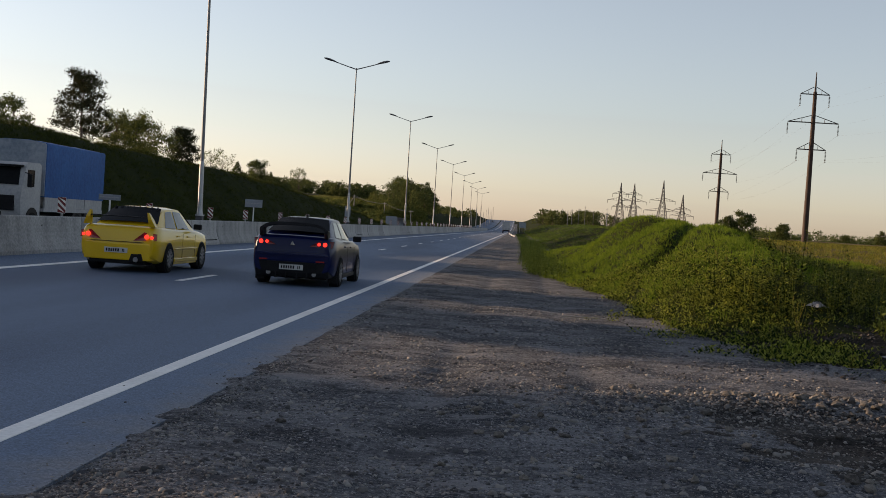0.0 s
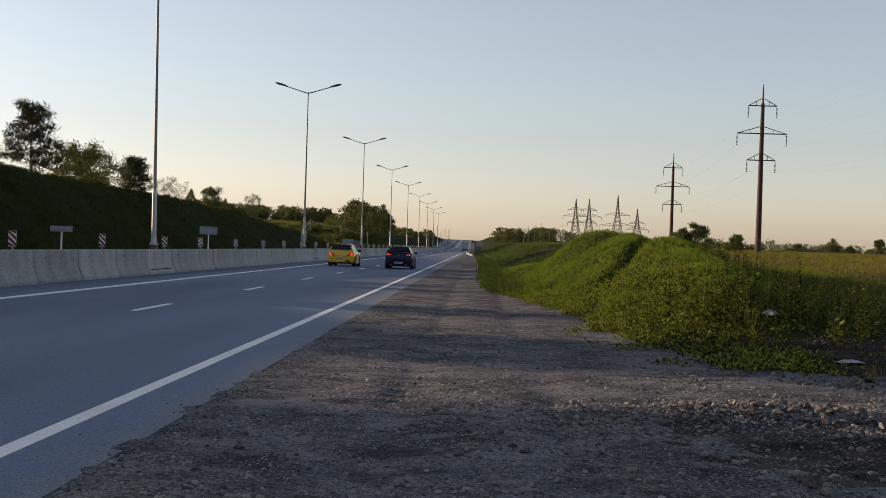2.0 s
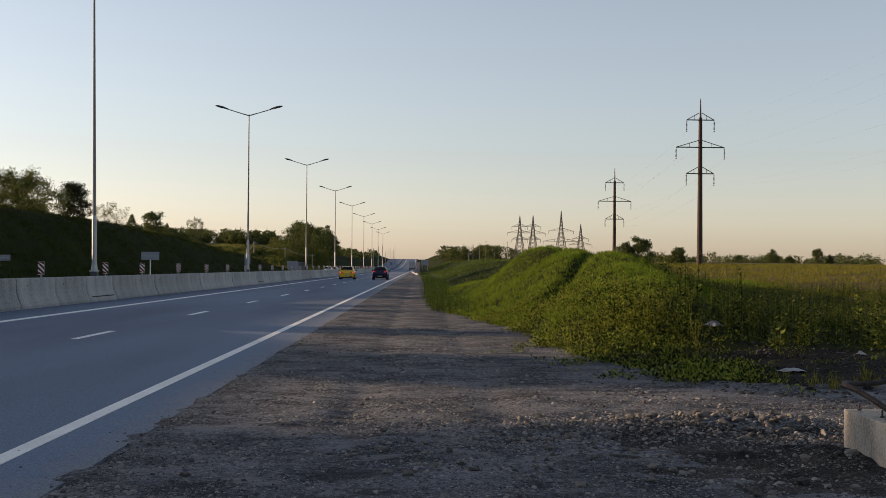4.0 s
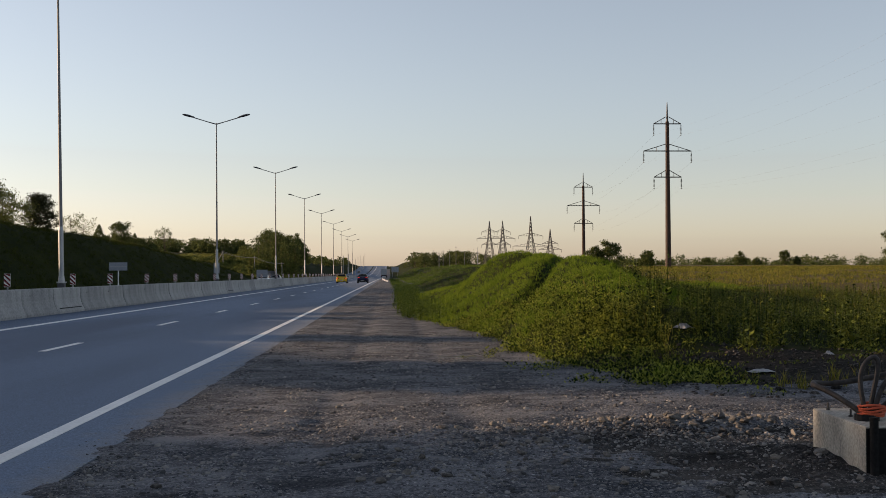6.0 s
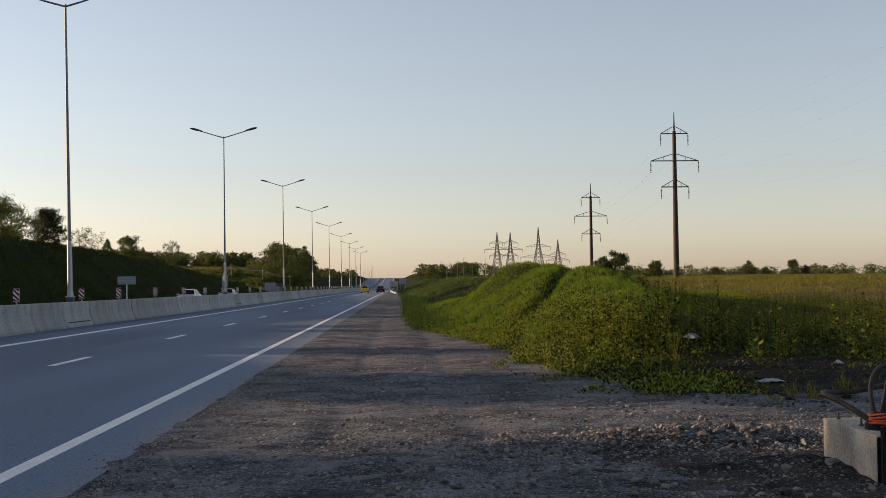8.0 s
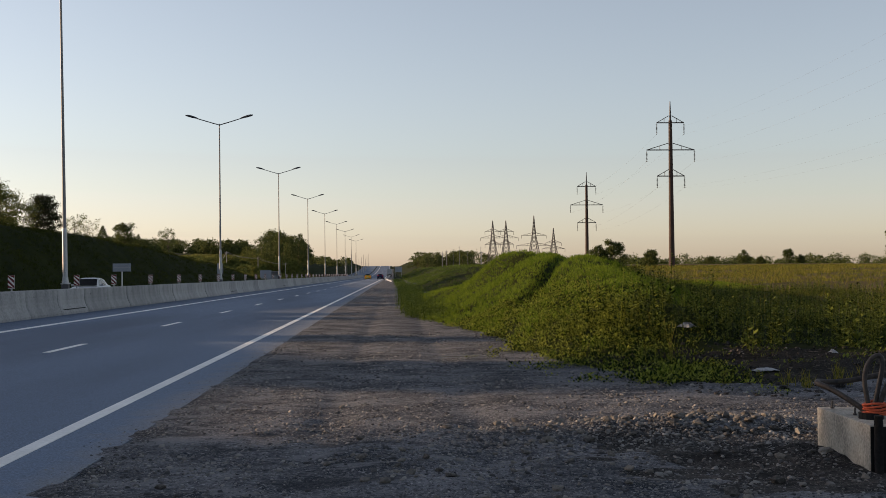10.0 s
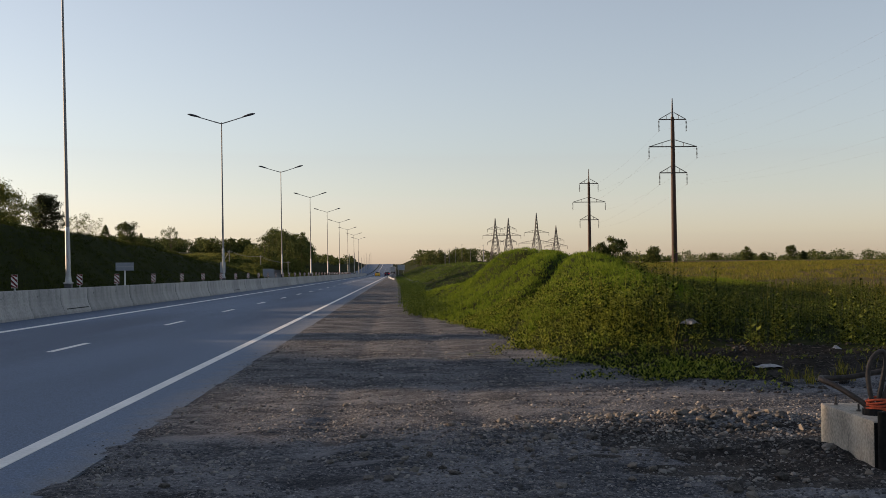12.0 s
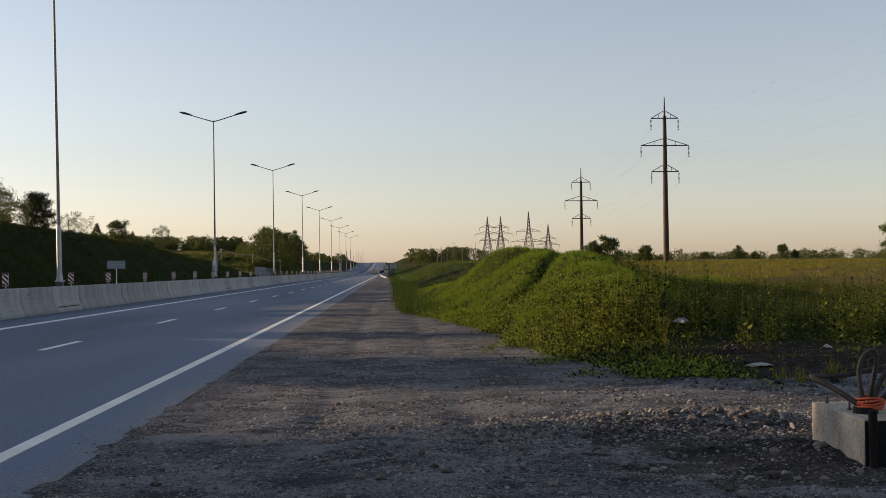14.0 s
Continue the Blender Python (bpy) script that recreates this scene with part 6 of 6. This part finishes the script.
def plain_car(name, label, paint, wagon=False):
    """An oncoming passenger car; the same frame as the saloons."""
    spec = dict(half=0.87, wheelbase=2.6, roof=1.5, tail=0.85, nose=0.90, mirror=1.95, mirror_mat=paint,
                top=[(-0.85, 0.90), (-0.80, 0.99), (-0.3, 1.02), (0.5, 0.98), (2.0, 0.96), (2.4, 0.95), (3.1, 0.84), (3.42, 0.74), (3.5, 0.60)],
                shoulder=[(-0.85, 0.80), (-0.5, 0.90), (0.5, 0.90), (2.0, 0.88), (3.0, 0.80), (3.5, 0.55)],
                cabin=[(-0.5 if not wagon else -0.8, 1.0, 0.69), (-0.20 if not wagon else -0.7, 1.2, 0.63), (0.10 if not wagon else -0.55, 1.36, 0.59), (0.5, 1.47, 0.57), (1.2, 1.5, 0.57), (1.5, 1.47, 0.565), (1.75, 1.37, 0.58), (2.1, 1.15, 0.64), (2.4, 0.97, 0.70)],
                side_glass=[("rear_side_window", ((0.06, 1.0), (0.86, 0.98), (0.86, 1.40), (0.42, 1.38))), ("front_side_window", ((0.95, 0.98), (1.92, 0.96), (1.52, 1.37), (0.95, 1.40)))],
                screens=[("rear_window", (-0.34 if not wagon else -0.74, 1.09, 0.69), (0.30 if not wagon else -0.3, 1.43, 0.54), -0.05), ("windscreen", (2.37, 1.02, 0.70), (1.70, 1.41, 0.55), 0.08)])
    ob = sedan(name, label, paint, spec)
    for s in (-1, 1):
        part("headlamp", quad_plate([(s * 0.42, 3.42, 0.60), (s * 0.74, 3.30, 0.62), (s * 0.74, 3.28, 0.74), (s * 0.42, 3.40, 0.72)]), CHROME, ob, "clear headlamp")
    part("grille", Geo().box(-0.36, 3.44, 0.58, 0.36, 3.53, 0.68), BLACK_PLASTIC, ob, bevel=0.01)
    return ob


def tarp_truck():
    """Cab-over truck with a covered body. Origin on the road under the tail, y towards the cab."""
    ob = thing("covered_truck", "white cab-over truck with a blue tarpaulin body, oncoming", "truck")
    part("chassis", Geo().box(-0.45, 0.2, 0.75, 0.45, 8.3, 1.0), BLACK_PLASTIC, ob)
    part("bed", Geo().box(-1.25, 0.0, 1.05, 1.25, 6.15, 1.2), CAB_PAINT, ob, "worn grey wooden bed")
    for s in (-1, 1):
        for k in range(3):
            part("side_board", Geo().box(s * 1.22 - 0.03, 0.05 + 2.03 * k, 1.2, s * 1.22 + 0.03, 2.0 + 2.03 * k, 1.72), CAB_PAINT, ob, "grey drop-side board", bevel=0.012)
    rings = []
    for y in np.linspace(0, 6.15, 13):
        b = 0.02 * math.sin(y * 5.1)
        rings.append([(-1.27 - b, y, 1.62), (-1.27 + b, y, 2.6), (-1.27, y, 3.66), (-1.22, y, 3.74), (-0.5, y, 3.84 + b), (0.5, y, 3.84 + b), (1.22, y, 3.74), (1.27, y, 3.66), (1.27 - b, y, 2.6), (1.27 + b, y, 1.62)])
    part("tarpaulin", Geo().rings(rings), TARP, ob, "blue tarpaulin cover", smooth=True)
    part("tarpaulin_front", Geo().rings([[(-1.25, y, 1.65), (-1.25, y, 3.65), (-1.2, y, 3.73), (-0.5, y, 3.83), (0.5, y, 3.83), (1.2, y, 3.73), (1.25, y, 3.65), (1.25, y, 1.65)] for y in (6.155, 6.2)]), TARP_FRONT, ob, "faded grey tarpaulin front")
    side = [(6.35, 0.75), (8.05, 0.75), (8.12, 1.5), (8.02, 2.0), (7.72, 2.78), (7.5, 2.9), (6.5, 2.92), (6.35, 2.8)]
    part("cab", Geo().rings([[(x, y, z) for y, z in side] for x in (-1.2, -1.17, 1.17, 1.2)]), CAB_PAINT, ob, "dusty white cab", bevel=0.04, smooth=True)
    part("windscreen", Geo().add([(-1.05, 8.045, 2.03), (1.05, 8.045, 2.03), (0.98, 7.77, 2.70), (-0.98, 7.77, 2.70), (-1.05, 8.03, 2.03), (1.05, 8.03, 2.03), (0.98, 7.755, 2.70), (-0.98, 7.755, 2.70)],
                                 [(0, 1, 2, 3), (7, 6, 5, 4), (0, 4, 5, 1), (1, 5, 6, 2), (2, 6, 7, 3), (3, 7, 4, 0)]), CAR_GLASS, ob)
    part("grille", Geo().box(-0.95, 8.06, 1.05, 0.95, 8.16, 1.62), BLACK_PLASTIC, ob, "black grille panel", bevel=0.02)
    part("bumper", Geo().box(-1.2, 7.95, 0.45, 1.2, 8.25, 0.85), BLACK_PLASTIC, ob, bevel=0.04)
    part("sun_visor", Geo().box(-1.1, 7.72, 2.72, 1.1, 8.0, 2.78), BLACK_PLASTIC, ob, bevel=0.01)
    for s in (-1, 1):
        part("door_window", Geo().box(s * 1.2 - 0.006, 7.0, 1.98, s * 1.2 + 0.008, 7.62, 2.62), CAR_GLASS, ob)
        part("door_mirror", Geo().box(s * 1.42 - 0.09, 7.85, 1.95, s * 1.42 + 0.09, 7.92, 2.45), BLACK_PLASTIC, ob, bevel=0.03)
        part("mirror_arm", Geo().rod((s * 1.18, 7.8, 2.5), (s * 1.42, 7.88, 2.46), 0.018, n=6), BLACK_PLASTIC, ob)
        part("headlamp", Geo().box(s * 0.9 - 0.14, 8.22, 0.58, s * 0.9 + 0.14, 8.27, 0.74), CHROME, ob)
        for y in (1.5, 2.7, 7.1):
            part("mudguard", Geo().rod((s * 1.22, y, 0.6), (s * 0.85, y, 0.6), 0.60, n=20), BLACK_PLASTIC, ob)
            wheel_meshes(ob, s * 1.08, y, 0.52, 0.30, ALLOY, s)
    return ob


def box_truck(name, label, mat):
    """A lorry seen from behind, origin on the road under the tail."""
    ob = thing(name, label, "truck")
    part("cargo_box", Geo().box(-1.25, 0, 1.0, 1.25, 6.5, 3.7), mat, ob, bevel=0.03)
    for s in (-1, 1):
        part("rear_door", Geo().box(s * 0.62 - 0.58, -0.03, 1.08, s * 0.62 + 0.58, 0.0, 3.6), mat, ob, bevel=0.01)
        part("tail_lamp", Geo().box(s * 1.0 - 0.12, -0.04, 0.78, s * 1.0 + 0.12, 0.02, 0.9), TAIL_RED, ob)
        for y in (1.5, 7.2):
            wheel_meshes(ob, s * 1.0, y, 0.48, 0.3, ALLOY, s)
    part("chassis", Geo().box(-0.9, 0.05, 0.6, 0.9, 7.9, 1.0), BLACK_PLASTIC, ob)
    part("cab", Geo().box(-1.15, 6.7, 0.8, 1.15, 8.3, 2.9), CAB_PAINT, ob, bevel=0.08)
    return ob


yellow_car = yellow_saloon()
blue_car = blue_saloon()
yellow_car.scale = (1.05, 1.05, 1.08)
blue_car.scale = (1.03, 1.03, 1.06)
white_car = plain_car("white_car", "white passenger car oncoming beyond the barrier", WHITE_PAINT)
silver_car = plain_car("silver_car", "silver saloon oncoming beyond the barrier", material("silver_paint", (0.38, 0.39, 0.40), (0.48, 0.49, 0.50), rough=0.3, metal=0.5), False)
far_car = plain_car("dark_car", "small dark car oncoming far down the road", GREY_PAINT, True)
truck = tarp_truck()
lorry = box_truck("lorry", "grey box lorry far ahead on the road", CAB_PAINT)



# ---------------------------------------------------------------- what moves
def drive(ob, rows, heading=0.0):
    """rows: seconds, x, y; the height follows the road."""
    path = []
    for t, x, y in rows:
        tilt = math.degrees(math.atan2(float(road_rise(y + 3) - road_rise(y - 3)), 6)) * (1 if heading == 0 else -1)
        path.append((t, pose(x, y, float(road_rise(y)) + 0.002, tilt, 0, heading)))
    walk(ob, path)


def motions():
    drive(yellow_car, ((0, -9.26, 26.4), (0.5, -9.27, 38.6), (1, -9.42, 52.2), (1.5, -9.34, 65.2), (2, -9.30, 78.9), (2.5, -9.22, 93.3), (3, -9.15, 108.3),
                       (5.5, -8.3, 178), (6.5, -8.2, 210), (7, -8.0, 228), (8, -7.8, 265), (10.5, -7.3, 345), (12, -6.6, 400), (14, -5.8, 465)))
    drive(blue_car, ((0, -4.98, 25.6), (0.5, -5.10, 36.9), (1, -5.14, 48.8), (1.5, -5.07, 62.0), (2, -5.06, 76.0), (2.5, -5.0, 90.3), (3, -4.87, 105.5),
                     (5.5, -4.7, 178), (6.5, -4.6, 210), (7, -4.4, 228), (8, -4.1, 265), (10.5, -3.7, 345), (12, -3.2, 400), (14, -2.6, 465)))
    drive(lorry, ((0, -3.6, 365), (3, -3.2, 420), (5.5, -2.6, 462), (8, -2.2, 515), (10.5, -1.9, 560), (14, -1.7, 650)))
    drive(truck, ((0, -19.8, 48.85), (0.4, -19.8, 41.2), (1, -19.8, 29.5), (4, -19.8, -29), (14, -19.8, -50)), 180)
    drive(white_car, ((0, -19.5, 372), (3, -19.5, 272), (6.5, -19.5, 158.5), (7.5, -19.5, 123.5), (8.2, -19.5, 100.2), (10.5, -19.5, 25), (14, -19.5, -50)), 180)
    drive(silver_car, ((0, -19.5, 375), (3, -19.5, 290), (7.5, -19.5, 146.5), (8.2, -19.5, 124.5), (10.3, -19.5, 68.0), (10.7, -19.5, 60.5), (11.2, -19.5, 50), (14, -19.5, -10)), 180)
    drive(far_car, ((0, -20, 900), (5.5, -20, 740), (8, -20, 660), (10.5, -20, 585), (12, -20, 540), (14, -20, 480)), 180)


motions()
